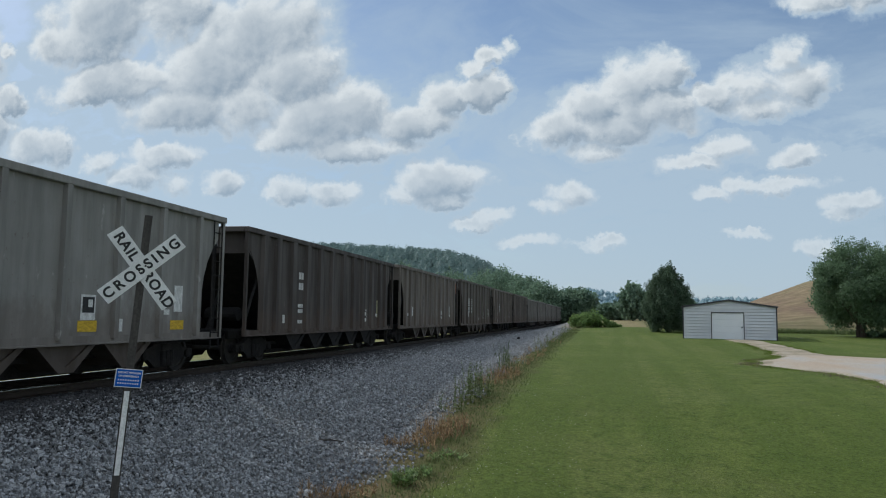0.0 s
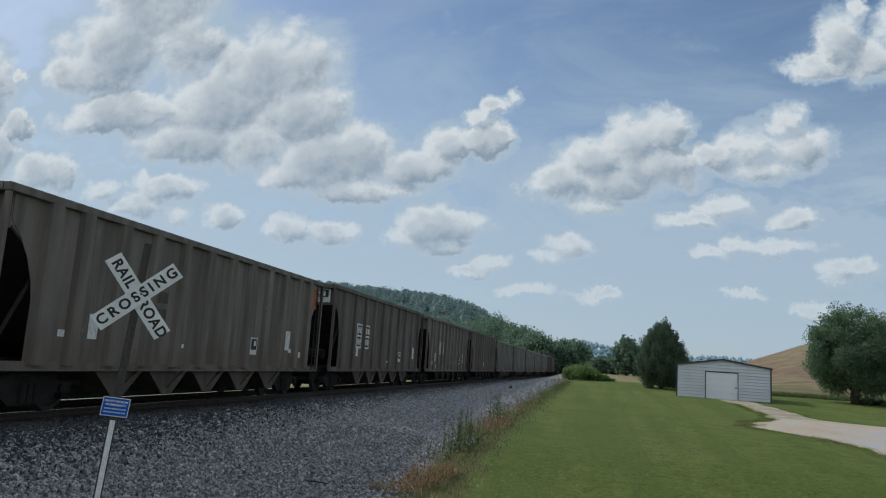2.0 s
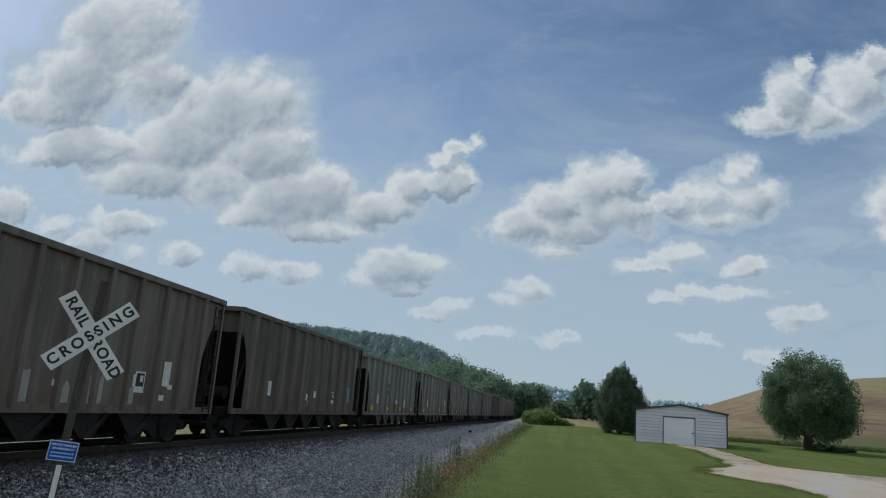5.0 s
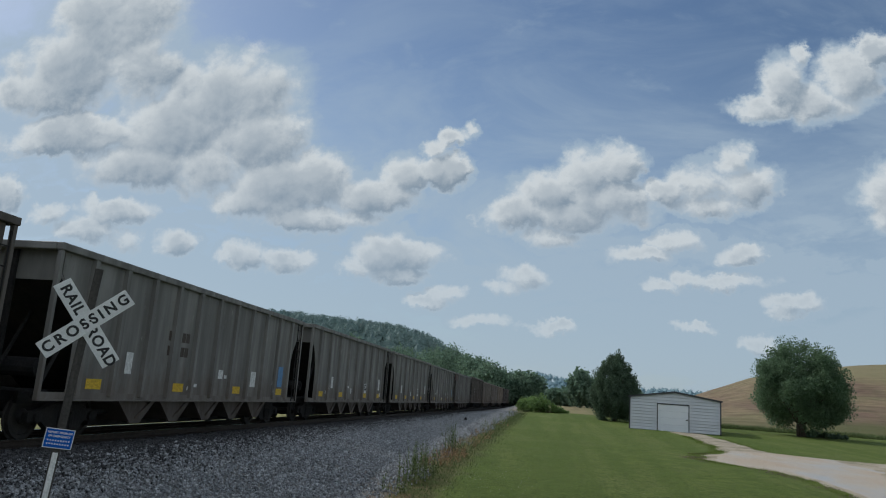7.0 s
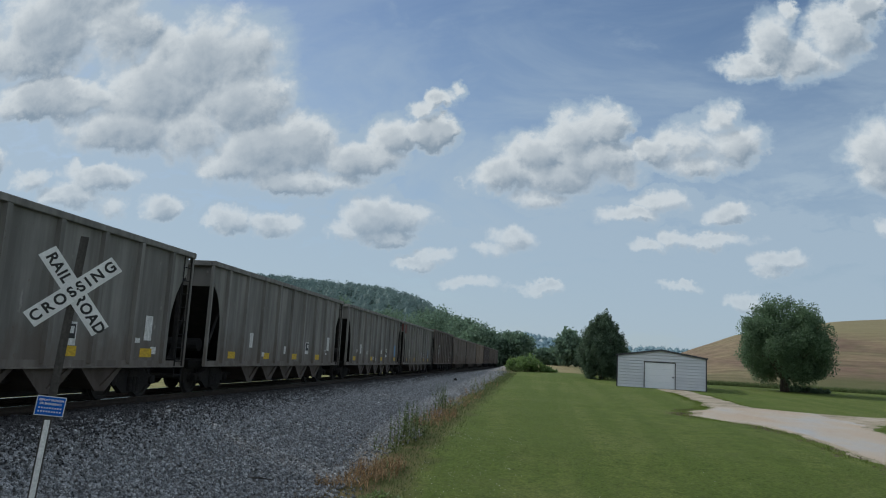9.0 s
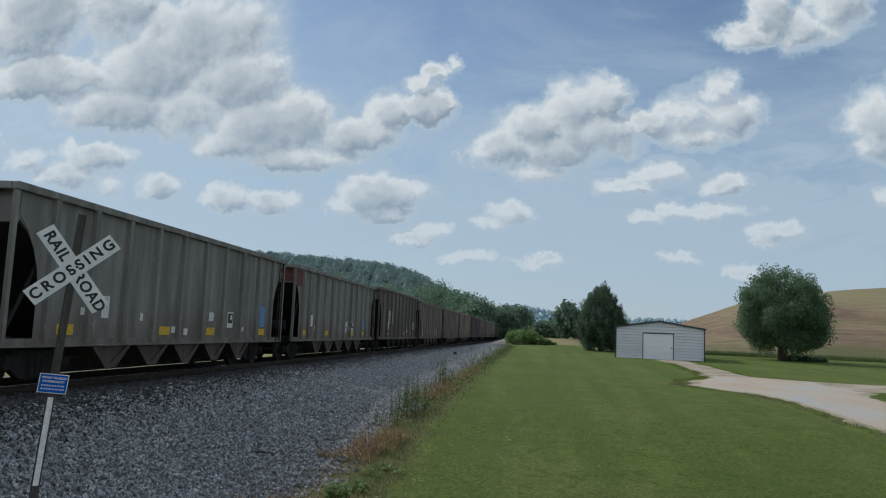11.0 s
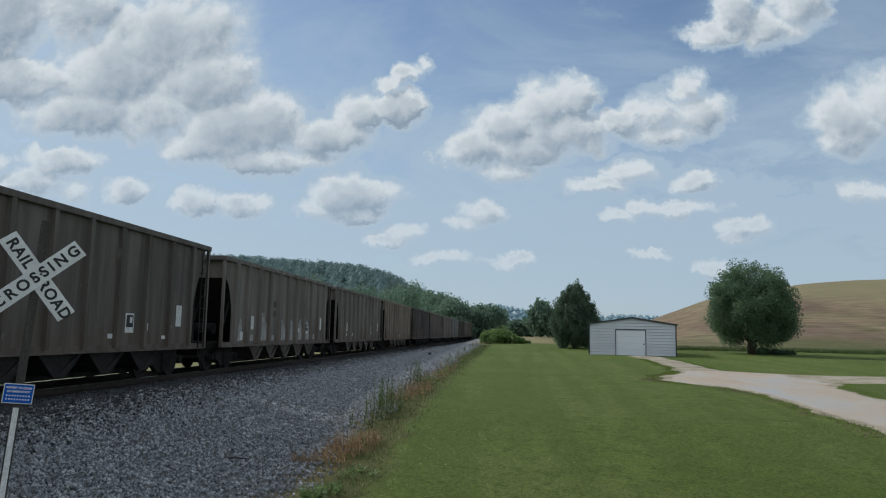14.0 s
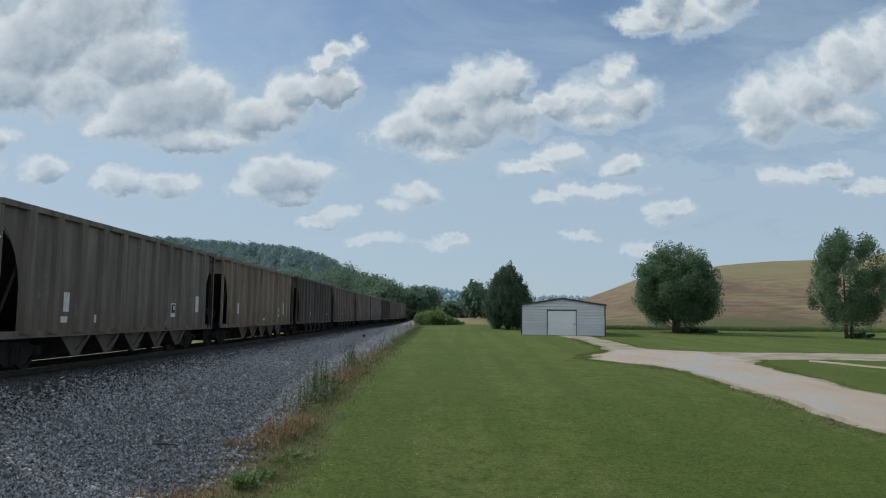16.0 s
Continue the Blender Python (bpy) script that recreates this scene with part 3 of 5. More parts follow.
    straw = mix_color(nt, smooth(nt, mid, 0.35, 0.65), (0.2, 0.17, 0.085), (0.27, 0.225, 0.12))
    col = mix_color(nt, math_node(nt, "MULTIPLY", past, smooth(nt, x, 9, 5)), col, straw)
    link(nt, col, b.inputs["Base Color"])
    b.inputs["Roughness"].default_value, b.inputs["Specular IOR Level"].default_value = 0.9, 0.12
    bn = nt.nodes.new("ShaderNodeBump")
    bn.inputs["Strength"].default_value, bn.inputs["Distance"].default_value = 0.8, 0.05
    link(nt, math_node(nt, "ADD", fine, tiny), bn.inputs["Height"])
    link(nt, bn.outputs[0], b.inputs["Normal"])
    return m


gv, gf = ground_mesh()
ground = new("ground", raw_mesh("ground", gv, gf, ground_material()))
tagged(ground, "mown green lawn beside a ballast bank, rising to a straw meadow hill", "ground", kind="structure")


# gravel drive: one strip towards the garage, one branch to the side, with sandy edges
def strip(name, left, right, rows, material, lift, label):
    """left, right: edges as functions of the row's station."""
    vs, fs, n = [], [], 9
    for s in rows:
        (x0, y0), (x1, y1) = left(s), right(s)
        for i in range(n):
            k = i / (n - 1)
            x, y = x0 + (x1 - x0) * k, y0 + (y1 - y0) * k
            edge = -0.04 if i in (0, n - 1) else lift
            vs.append((x, y, ground_z(x, y) + edge + 0.06 * noise.noise((x * 0.08, y * 0.08, 3)) + 0.03 * noise.noise((x * 0.35, y * 0.35, 0))))
    for j in range(len(rows) - 1):
        for i in range(n - 1):
            fs.append((j * n + i, j * n + i + 1, (j + 1) * n + i + 1, (j + 1) * n + i))
    return tagged(new(name, raw_mesh(name, vs, fs, material)), label, "driveway", kind="structure")


def wig(s, k):
    return 0.34 * noise.noise((s * 0.4, k, 0)) + 0.26 * noise.noise((s * 1.7, k, 5))


def main_left(s):
    x = float(np.interp(s, [6, 17.3, 19.6, 24, 28, 31, 32.2, 35, 38.4, 41, 43, 55, 64.4], [11.0, 10.1, 9.6, 9.4, 9.2, 8.7, 7.7, 6.6, 7.4, 8.8, 9.5, 10.1, 10.0]))
    return x + wig(s, 1), s


def main_right(s):
    x = float(np.interp(s, [6, 17, 27, 30.6, 33.2, 34.5, 41.0, 42.3, 44.6, 54.6, 64.4], [14.6, 13.9, 13.2, 13.6, 14.0, 15.0, 15.0, 13.3, 11.9, 12.0, 12.0]))
    return x + wig(s, 9), s


def grow(edge, d):
    return lambda s: (edge(s)[0] + d + wig(s, 20 + d), edge(s)[1])


stations = [6 + 0.5 * i for i in range(117)]
strip("driveway_edge", grow(main_left, -0.25), grow(main_right, 0.3), stations, M_DIRT, 0.025, "sandy worn edge of the gravel driveway on the lawn")
strip("driveway", main_left, main_right, [s for s in stations if s < 43.4], M_DRIVE, 0.045, "pale grey gravel driveway leading to the garage")
bx = [14.2 + 0.6 * i for i in range(75)]
strip("driveway_branch", lambda s: (s, 34.9 + 0.02 * (s - 14) + wig(s, 33)), lambda s: (s, 41.8 + wig(s, 44)), bx, M_DIRT, 0.035, "sandy gravel branch of the driveway across the lawn")
strip("side_path", lambda s: (16.9 + (34.4 - s) * 0.47, s), lambda s: (17.35 + (34.4 - s) * 0.47, s), [20 + 0.6 * i for i in range(25)], M_DRIVE, 0.05, "narrow pale gravel path in the lawn")

# ================= track =================
rail_b = Build()
PROFILE_RAIL = [(-0.07, -0.17), (0.07, -0.17), (0.07, -0.155), (0.012, -0.13), (0.012, -0.05), (0.036, -0.035), (0.036, -0.006), (0.028, 0.0), (-0.028, 0.0), (-0.036, -0.006), (-0.036, -0.035), (-0.012, -0.05), (-0.012, -0.13), (-0.07, -0.155)]
rail_b.prism(PROFILE_RAIL, "y", -300, 420)
rail_me = rail_b.mesh("rail", M_RAIL)
head_me = Build().box(-0.03, 0.03, -300, 420, -0.002, 0.003).mesh("rail_head", M_RAIL_TOP)
for sx in (-0.7175 - 0.036, 0.7175 + 0.036):
    rail = tagged(new("rail", rail_me), "rusty steel rail with a polished head on timber ties", "rail", "rails", "structure")
    rail.location = (RAIL_X + sx, 0, RAIL_Z)
    part("rail_head", head_me, rail, label="polished running surface")
tie_me = Build().box(-1.3, 1.3, -0.115, 0.115, -0.18, 0.0).mesh("tie", M_TIE, bevel=0.012)
tie_bed = tagged(new("tie_row"), "dark creosoted timber ties under the rails", "railway ties", kind="structure")
tie_bed.location = (RAIL_X, 0, RAIL_Z - 0.172)
for i in range(220):
    part("tie", tie_me, tie_bed, at=pose(random.uniform(-0.04, 0.04), 2 + 0.53 * i, random.uniform(-0.01, 0.005), 0, 0, random.uniform(-0.6, 0.6)))
rest = Build()
for i in list(range(-560, 0)) + list(range(220, 640)):
    y = 2 + 0.53 * i
    rest.box(-1.3, 1.3, y - 0.115, y + 0.115, -0.18, 0)
tagged(part("tie_rest", rest.mesh("tie_rest", M_TIE), tie_bed), kind="stuff")


# ballast stones: jagged, small, thick on the bank
def ballast():
    rng = np.random.default_rng(4)
    base = np.array([(0, 0, 1), (0.9, 0, 0.1), (0.1, 1, -0.1), (-1, 0.15, 0.1), (-0.1, -0.9, 0), (0.1, 0.1, -0.8)])
    tri = np.array([(0, 1, 2), (0, 2, 3), (0, 3, 4), (0, 4, 1), (5, 2, 1), (5, 3, 2), (5, 4, 3), (5, 1, 4)])
    spots = []
    for _ in range(165000):
        y = 5 + 85 * rng.random() ** 2.2
        x = -3.3 - 7.2 * rng.random() ** 0.85
        keep = sstep(-3.2, -4.9, x + 1.1 * noise.noise((x * 0.5, y * 0.3, 11)))
        if rng.random() < keep:
            spots.append((x, y))
    n = len(spots)
    c = np.array([(x, y, ground_z(x, y)) for x, y in spots])
    size = rng.uniform(0.016, 0.038, n) * (1 + 0.010 * c[:, 1])
    size[rng.random(n) < 0.03] *= 1.6
    q = rng.normal(size=(n, 4))
    q /= np.linalg.norm(q, axis=1)[:, None]
    w, x, y, z = q.T
    rot = np.stack([np.stack([1 - 2 * (y * y + z * z), 2 * (x * y - z * w), 2 * (x * z + y * w)], 1), np.stack([2 * (x * y + z * w), 1 - 2 * (x * x + z * z), 2 * (y * z - x * w)], 1), np.stack([2 * (x * z - y * w), 2 * (y * z + x * w), 1 - 2 * (x * x + y * y)], 1)], 1)
    pts = base[None] * rng.uniform(0.65, 1.25, (n, 6, 1)) * size[:, None, None]
    pts = np.einsum("nij,nkj->nki", rot, pts) + c[:, None] + np.array([0, 0, 0.018])
    me = bpy.data.meshes.new("ballast")
    me.from_pydata(pts.reshape(-1, 3).tolist(), [], (tri[None] + 6 * np.arange(n)[:, None, None]).reshape(-1, 3).tolist())
    me.materials.append(M_STONE)
    me.materials.append(M_STONE_DUST_SHADE)
    # stones nearest the rails take the colour with dust and shade in it
    dark_band = c[:, 0] + 2.2 * (rng.random(n) - 0.5) < -8.6
    me.polygons.foreach_set("material_index", np.repeat(dark_band.astype(np.int32), 8))
    return tagged(new("ballast_stones", me), "crushed grey granite ballast on the track's bank", "ballast", kind="stuff")


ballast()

# ================= the train =================
LENGTH, HALF_W, SILL, TOP = 14.95, 1.6, 0.82, 3.95
HL = LENGTH / 2


def side_outline():
    """The side sheet from the side: cut away at both lower corners, where the slope sheets run."""
    r = [(6.5, SILL + 0.1), (6.5, 2.0), (6.56, 2.35), (6.72, 2.75), (6.95, 3.1), (7.2, 3.35), (7.2, TOP - 0.12)]
    return r + [(-y, z) for y, z in r[::-1]]


def body_mesh():
    b = Build()
    for s in (1, -1):
        b.prism(side_outline(), "x", s * (HALF_W - 0.10), s * (HALF_W - 0.085))
    w = HALF_W - 0.1
    for s in (1, -1):  # end sheets under the rim
        b.box(-w, w, min(s * 7.2, s * 7.22), max(s * 7.2, s * 7.22), 3.2, TOP - 0.12)
    return b.mesh("body", M_GREY)


# near-black instead of car paint: the end's deep shade is in the colour
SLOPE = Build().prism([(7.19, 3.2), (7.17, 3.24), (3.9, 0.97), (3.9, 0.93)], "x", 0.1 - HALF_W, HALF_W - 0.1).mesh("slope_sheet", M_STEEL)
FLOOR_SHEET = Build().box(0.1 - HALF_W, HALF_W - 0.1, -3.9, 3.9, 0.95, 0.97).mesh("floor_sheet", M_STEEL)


def chord_mesh():
    b = Build()
    for s in (1, -1):
        b.box(min(s * 1.47, s * 1.62), max(s * 1.47, s * 1.62), -7.45, 7.45, TOP - 0.15, TOP)
        b.box(-1.47, 1.47, min(s * 7.2, s * 7.47), max(s * 7.2, s * 7.47), TOP - 0.15, TOP)
    return b.mesh("top_chord", M_GREY, bevel=0.012)


BODY, CHORD = body_mesh(), chord_mesh()
SILL_ME = Build().prism([(0, SILL), (0.1, SILL), (0.1, SILL + 0.03), (0.03, SILL + 0.03), (0.03, SILL + 0.17), (0, SILL + 0.17)], "y", -7.35, 7.35).mesh("side_sill", M_GREY)
RIB = Build().add([(-0.004, -0.085, SILL + 0.1), (0.1, -0.07, SILL + 0.1), (0.1, 0.07, SILL + 0.1), (-0.004, 0.085, SILL + 0.1), (-0.004, -0.085, TOP - 0.14), (0.1, -0.07, TOP - 0.14), (0.1, 0.07, TOP - 0.14), (-0.004, 0.085, TOP - 0.14)], [(0, 1, 5, 4), (1, 2, 6, 5), (2, 3, 7, 6), (0, 3, 2, 1), (4, 5, 6, 7)]).mesh("rib", M_GREY)
RIB_WIDE = Build().add([(-0.004, -0.2, SILL + 0.1), (0.105, -0.15, SILL + 0.1), (0.105, 0.15, SILL + 0.1), (-0.004, 0.2, SILL + 0.1), (-0.004, -0.2, TOP - 0.14), (0.105, -0.15, TOP - 0.14), (0.105, 0.15, TOP - 0.14), (-0.004, 0.2, TOP - 0.14)], [(0, 1, 5, 4), (1, 2, 6, 5), (2, 3, 7, 6), (0, 3, 2, 1), (4, 5, 6, 7)]).mesh("rib", M_GREY)
POST_ME = Build().box(-0.05, 0.05, -0.045, 0.045, SILL, TOP - 0.14).mesh("end_post", M_STEEL, bevel=0.008)
BRACE = Build().tube((0, 0, SILL + 0.05), (0, 1.1, 2.9), 0.04, 0.04, 6).mesh("end_brace", M_STEEL)


def ladder_mesh():
    b = Build()
    for y in (-0.2, 0.2):
        b.tube((0, y, 0.55), (0, y, TOP - 0.1), 0.018, 0.018, 5)
    for i in range(9):
        z = 0.6 + 0.37 * i
        b.tube((0, -0.2, z), (0, 0.2, z), 0.014, 0.014, 5)
    return b.mesh("ladder", M_STEEL)


def chute_mesh():
    """A hopper pocket: a wedge that narrows downwards, with a door frame."""
    b = Build()
    z0, z1 = 0.95, 0.34
    vs = [(-1.45, -0.95, z0), (1.45, -0.95, z0), (1.45, 0.95, z0), (-1.45, 0.95, z0), (-1.45, -0.16, z1), (1.45, -0.16, z1), (1.45, 0.16, z1), (-1.45, 0.16, z1)]
    b.add(vs, [(0, 1, 5, 4), (1, 2, 6, 5), (2, 3, 7, 6), (3, 0, 4, 7), (4, 5, 6, 7)])
    for s in (1, -1):
        b.prism([(-0.98, z0 + 0.02), (-0.86, z0 + 0.02), (0.0, z1 + 0.06), (0.86, z0 + 0.02), (0.98, z0 + 0.02), (0.2, z1 - 0.04), (-0.2, z1 - 0.04)], "x", s * 1.45, s * 1.5)
    return b.mesh("hopper_chute", M_CHUTE)


LADDER, CHUTE = ladder_mesh(), chute_mesh()
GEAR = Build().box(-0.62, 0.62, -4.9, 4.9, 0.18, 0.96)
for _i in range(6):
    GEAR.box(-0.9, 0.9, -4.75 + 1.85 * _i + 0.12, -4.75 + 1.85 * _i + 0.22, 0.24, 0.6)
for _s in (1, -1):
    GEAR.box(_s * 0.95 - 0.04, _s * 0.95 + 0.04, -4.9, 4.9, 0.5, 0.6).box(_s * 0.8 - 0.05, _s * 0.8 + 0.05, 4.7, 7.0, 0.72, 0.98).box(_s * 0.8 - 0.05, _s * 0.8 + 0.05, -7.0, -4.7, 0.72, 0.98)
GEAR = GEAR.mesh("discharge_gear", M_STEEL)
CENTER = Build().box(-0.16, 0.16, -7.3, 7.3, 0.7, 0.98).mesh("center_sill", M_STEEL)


def frame_mesh():
    """A truck's side frame: arched casting with journal ends and a spring nest."""
    b = Build()
    out = [(-1.15, 0.36), (-1.15, 0.56), (-0.72, 0.62), (-0.45, 0.74), (0.45, 0.74), (0.72, 0.62), (1.15, 0.56), (1.15, 0.36), (0.72, 0.36), (0.42, 0.16), (-0.42, 0.16), (-0.72, 0.36)]
    b.prism(out, "x", -0.07, 0.07)
    for y in (-0.89, 0.89):
        b.lathe([(-0.08, 0.0), (-0.08, 0.11), (0.13, 0.11), (0.15, 0.0)], (0, y, 0.46), "x", 10)
    for y in (-0.16, 0.0, 0.16):
        b.lathe([(0.2, 0.0), (0.2, 0.075), (0.56, 0.075), (0.56, 0.0)], (0.09, y, 0), "z", 8)
    return b.mesh("side_frame", M_STEEL)


def wheelset_mesh():
    b = Build()
    b.tube((-0.95, 0, 0), (0.95, 0, 0), 0.075, 0.075, 8)
    for s in (1, -1):
        prof = [(0.665, 0.0), (0.665, 0.10), (0.70, 0.14), (0.715, 0.36), (0.68, 0.37), (0.675, 0.485), (0.70, 0.49), (0.715, 0.46), (0.80, 0.455), (0.805, 0.37), (0.755, 0.35), (0.745, 0.16), (0.80, 0.12), (0.80, 0.0)]
        b.lathe([(s * a, r) for a, r in prof], (0, 0, 0), "x", 22)
    return b.mesh("wheelset", M_WHEEL)


FRAME_ME, WHEELSET = frame_mesh(), wheelset_mesh()
BOLSTER = Build().box(-1.1, 1.1, -0.2, 0.2, 0.5, 0.72).mesh("bolster", M_STEEL, bevel=0.02)
COUPLER = Build().box(-0.1, 0.1, -0.1, 0.55, 0.78, 0.98).box(-0.17, 0.15, 0.42, 0.64, 0.74, 1.02).mesh("coupler", M_STEEL, bevel=0.02)
HOSE = Build().tube((0.25, 0.1, 0.8), (0.28, 0.35, 0.5), 0.025, 0.025, 6).tube((0.28, 0.35, 0.5), (0.26, 0.6, 0.42), 0.025, 0.025, 6).mesh("air_hose", M_BLACK)
PLATFORM = Build().box(-1.5, 1.5, 0, 0.35, 0.98, 1.03).mesh("end_platform", M_STEEL)
TANK = Build().lathe([(-0.55, 0.0), (-0.5, 0.2), (0.5, 0.2), (0.55, 0.0)], (0.5, 0, 1.45), "x", 12).mesh("brake_tank", M_STEEL)
DECAL = Build().box(0, 0.006, -0.5, 0.5, -0.5, 0.5).mesh("placard", M_WHITE_DECAL)
SIDE_X = HALF_W - 0.083


def decal(car, y, z, w, h, material, name="placard", label="", lift=0.0):
    """A flat marking on the car's side that faces the lawn."""
    step = 0.0006 * (len(car.children) % 8)
    return part(name, DECAL, car, material, label, at=pose(SIDE_X + lift + step, y, z) @ Matrix.Diagonal((1, w, h, 1)))


def marks(car, y, z, cell, rows, material, lift=0.0):
    """Lettering that stands for a mark: plain bars, row by row."""
    for r, widths in enumerate(rows):
        at = y
        for w in widths:
            if w > 0:
                decal(car, at + w * cell / 2, z - r * cell * 1.75, w * cell * 0.82, cell * 1.15, material, "lettering_bar", lift=lift)
            at += abs(w) * cell


def hopper_car(paint_mat, ribs, chute_mat, label, wide=False, tall=1.0):
    car = tagged(new("hopper_car"), label, "hopper car", "cars of the train")
    lift = Matrix.Translation((0, 0, SILL)) @ Matrix.Diagonal((1, 1, tall, 1)) @ Matrix.Translation((0, 0, -SILL))
    part("body", BODY, car, paint_mat, at=lift)
    part("floor_sheet", FLOOR_SHEET, car, at=lift)
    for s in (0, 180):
        part("slope_sheet", SLOPE, car, label="slope sheet coloured near-black for the deep shade at the end", at=lift @ pose(0, 0, 0, 0, 0, s))
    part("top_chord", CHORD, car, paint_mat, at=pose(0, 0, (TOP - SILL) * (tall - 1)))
    for s in (0, 180):
        flip = pose(0, 0, 0, 0, 0, s)
        part("side_sill", SILL_ME, car, paint_mat, at=flip @ pose(HALF_W - 0.1, 0, 0))
        for i in range(ribs):
            y = -6.55 + 13.1 * i / (ribs - 1)
            y = max(-6.25, min(6.25, y)) if ribs > 11 else y * 0.95
            part("rib", RIB_WIDE if wide else RIB, car, paint_mat, at=lift @ flip @ pose(HALF_W - 0.086, y, 0))
        for y in (-7.38, 7.38):
            part("end_post", POST_ME, car, paint_mat, at=lift @ flip @ pose(HALF_W - 0.06, y, 0))
        part("end_post", POST_ME, car, at=lift @ flip @ pose(0.45, 7.25, 0))
        part("end_post", POST_ME, car, at=lift @ flip @ pose(-0.45, 7.25, 0))
        part("end_brace", BRACE, car, at=flip @ pose(HALF_W - 0.2, -7.3, 0))
        part("end_brace", BRACE, car, at=flip @ pose(0.3, -7.3, 0))
        part("ladder", LADDER, car, at=flip @ pose(HALF_W - 0.03, 7.1, 0))
        part("end_platform", PLATFORM, car, at=flip @ pose(0, 7.05, 0))
        part("coupler", COUPLER, car, at=flip @ pose(0, 7.4, 0))
        part("air_hose", HOSE, car, at=flip @ pose(0, 7.4, 0))
        truck = part("truck", BOLSTER, car, at=flip @ pose(0, 5.75, 0))
        for t in (0, 180):
            part("side_frame", FRAME_ME, truck, at=pose(0, 0, 0, 0, 0, t) @ pose(1.0, 0, 0))
        for y in (-0.89, 0.89):
            part("wheelset", WHEELSET, truck, at=pose(0, y, 0.457))
    part("brake_tank", TANK, car, at=pose(0, -6.7, 0))
    part("center_sill", CENTER, car)
    part("discharge_gear", GEAR, car)
    for i in range(5):
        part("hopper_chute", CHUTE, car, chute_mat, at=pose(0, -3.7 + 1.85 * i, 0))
    return car


def yellow_squares(car, ys, w=0.55, h=0.22):
    for y in ys:
        decal(car, y, SILL + 0.36, w, h, M_YELLOW_DECAL, "reflector", "yellow reflector panel")


def plate(car, y, z, w=0.42, h=0.5):
    """A small black-framed data plate."""
    decal(car, y, z, w, h, M_WHITE_DECAL, "data_plate")
    decal(car, y, z + 0.05, w * 0.8, h * 0.62, M_BLACK, "data_plate", lift=0.004)
    decal(car, y + 0.05, z + 0.08, w * 0.3, h * 0.3, M_WHITE_DECAL, "data_plate", lift=0.008)


def build_train():
    cars = {}
    look_of = {1: (M_GREY, 9), 2: (M_DARK, 12), 3: (M_BROWN, 12), 4: (M_BROWN2, 10), 5: (M_BROWN, 12), 6: (M_BROWN2, 11), 7: (M_GREY2, 11), 8: (M_GREY2, 9), 9: (M_GREY2, 9), 10: (M_GREY2, 10), 11: (M_GREY2, 12), 12: (M_BROWN2, 10), 13: (M_BROWN, 11), 14: (M_BROWN, 11), 15: (M_TAN, 12), 16: (M_DARK, 12), 17: (M_BROWN, 12), 18: (M_BROWN, 12), 19: (M_GREY2, 12), 20: (M_DARK, 12), 21: (M_BROWN, 12), 22: (M_TAN, 12), 23: (M_GREY2, 12)}
    words = {M_GREY.name: "light grey", M_GREY2.name: "dusty mid-grey", M_BROWN.name: "grimy grey-brown", M_BROWN2.name: "dark grey-brown", M_TAN.name: "faded tan", M_DARK.name: "very dark brown"}
    for k in range(1, 39):
        pm, ribs = look_of.get(k, ((M_BROWN, M_GREY2, M_DARK, M_TAN)[k % 4], 12))
        extra = {1: " with yellow reflector panels", 2: " with white lettering", 13: " with bare white patches", 11: " with a reddish end", 4: " with white number panels", 3: " with an orange-rusted corner"}.get(k, "")
        car = hopper_car(pm, ribs, M_CHUTE if k in (1, 3, 4, 7, 8, 9, 10, 11, 13, 14, 15) else M_STEEL, words[pm.name] + " steel open hopper car" + (extra or " on the track"), k in (2, 3, 6, 13, 14, 15, 16, 18), {1: 1.02, 3: 1.02, 4: 1.055, 5: 1.05, 6: 1.055, 12: 1.045, 8: 1.02, 9: 1.01}.get(k, 1.0))
        cars[k] = car
        rng = random.Random(k)
        ends = [-6.55 + 13.1 * i / (ribs - 1) for i in range(ribs)]
        ends = [max(-6.25, min(6.25, y)) if ribs > 11 else y * 0.95 for y in ends]
        bays = [(a + b) / 2 for a, b in zip(ends, ends[1:])]

        def bay(y):
            return min(bays, key=lambda m: abs(m - y))

        if k in (1, 7, 8, 9, 10, 11):
            yellow_squares(car, [bay(y) for y in ([-5.4, -1.8, 1.9, 5.2] if k != 9 else [-5.6, -2.5, 0.6, 3.4])])
        if k not in (2, 16, 17):
            plate(car, bay(3.0 + rng.uniform(-0.6, 0.6)), 1.55)
            if k in (6, 7, 10, 11):
                decal(car, bay(1.0), 1.62, 0.3, 0.26, M_WHITE_DECAL)
                decal(car, bay(5.2), 1.72, 0.46, 0.72, M_BLUE_DECAL, "placard", "pale blue painted patch", 0.005)
            else:
                decal(car, bay(5.2), 1.8, 0.34, 0.62, M_WHITE_DECAL, lift=0.005)
            decal(car, bay(-4.6), 1.7, 0.28, 0.5, M_WHITE_DECAL)
        for i in range(rng.randint(2, 5)):
            decal(car, rng.uniform(-5.8, 5.8), rng.uniform(1.15, 1.6), rng.uniform(0.12, 0.35), rng.uniform(0.08, 0.3), M_WHITE_DECAL)
        decal(car, 5.0, SILL + 0.66, 0.22, 0.12, M_WHITE_DECAL)
    c = cars[2]
    marks(c, -4.35, 2.75, 0.2, [(1, 1, -1.6, 1, 1), (1, 1, -1.6, 1, 1)], M_WHITE_DECAL)
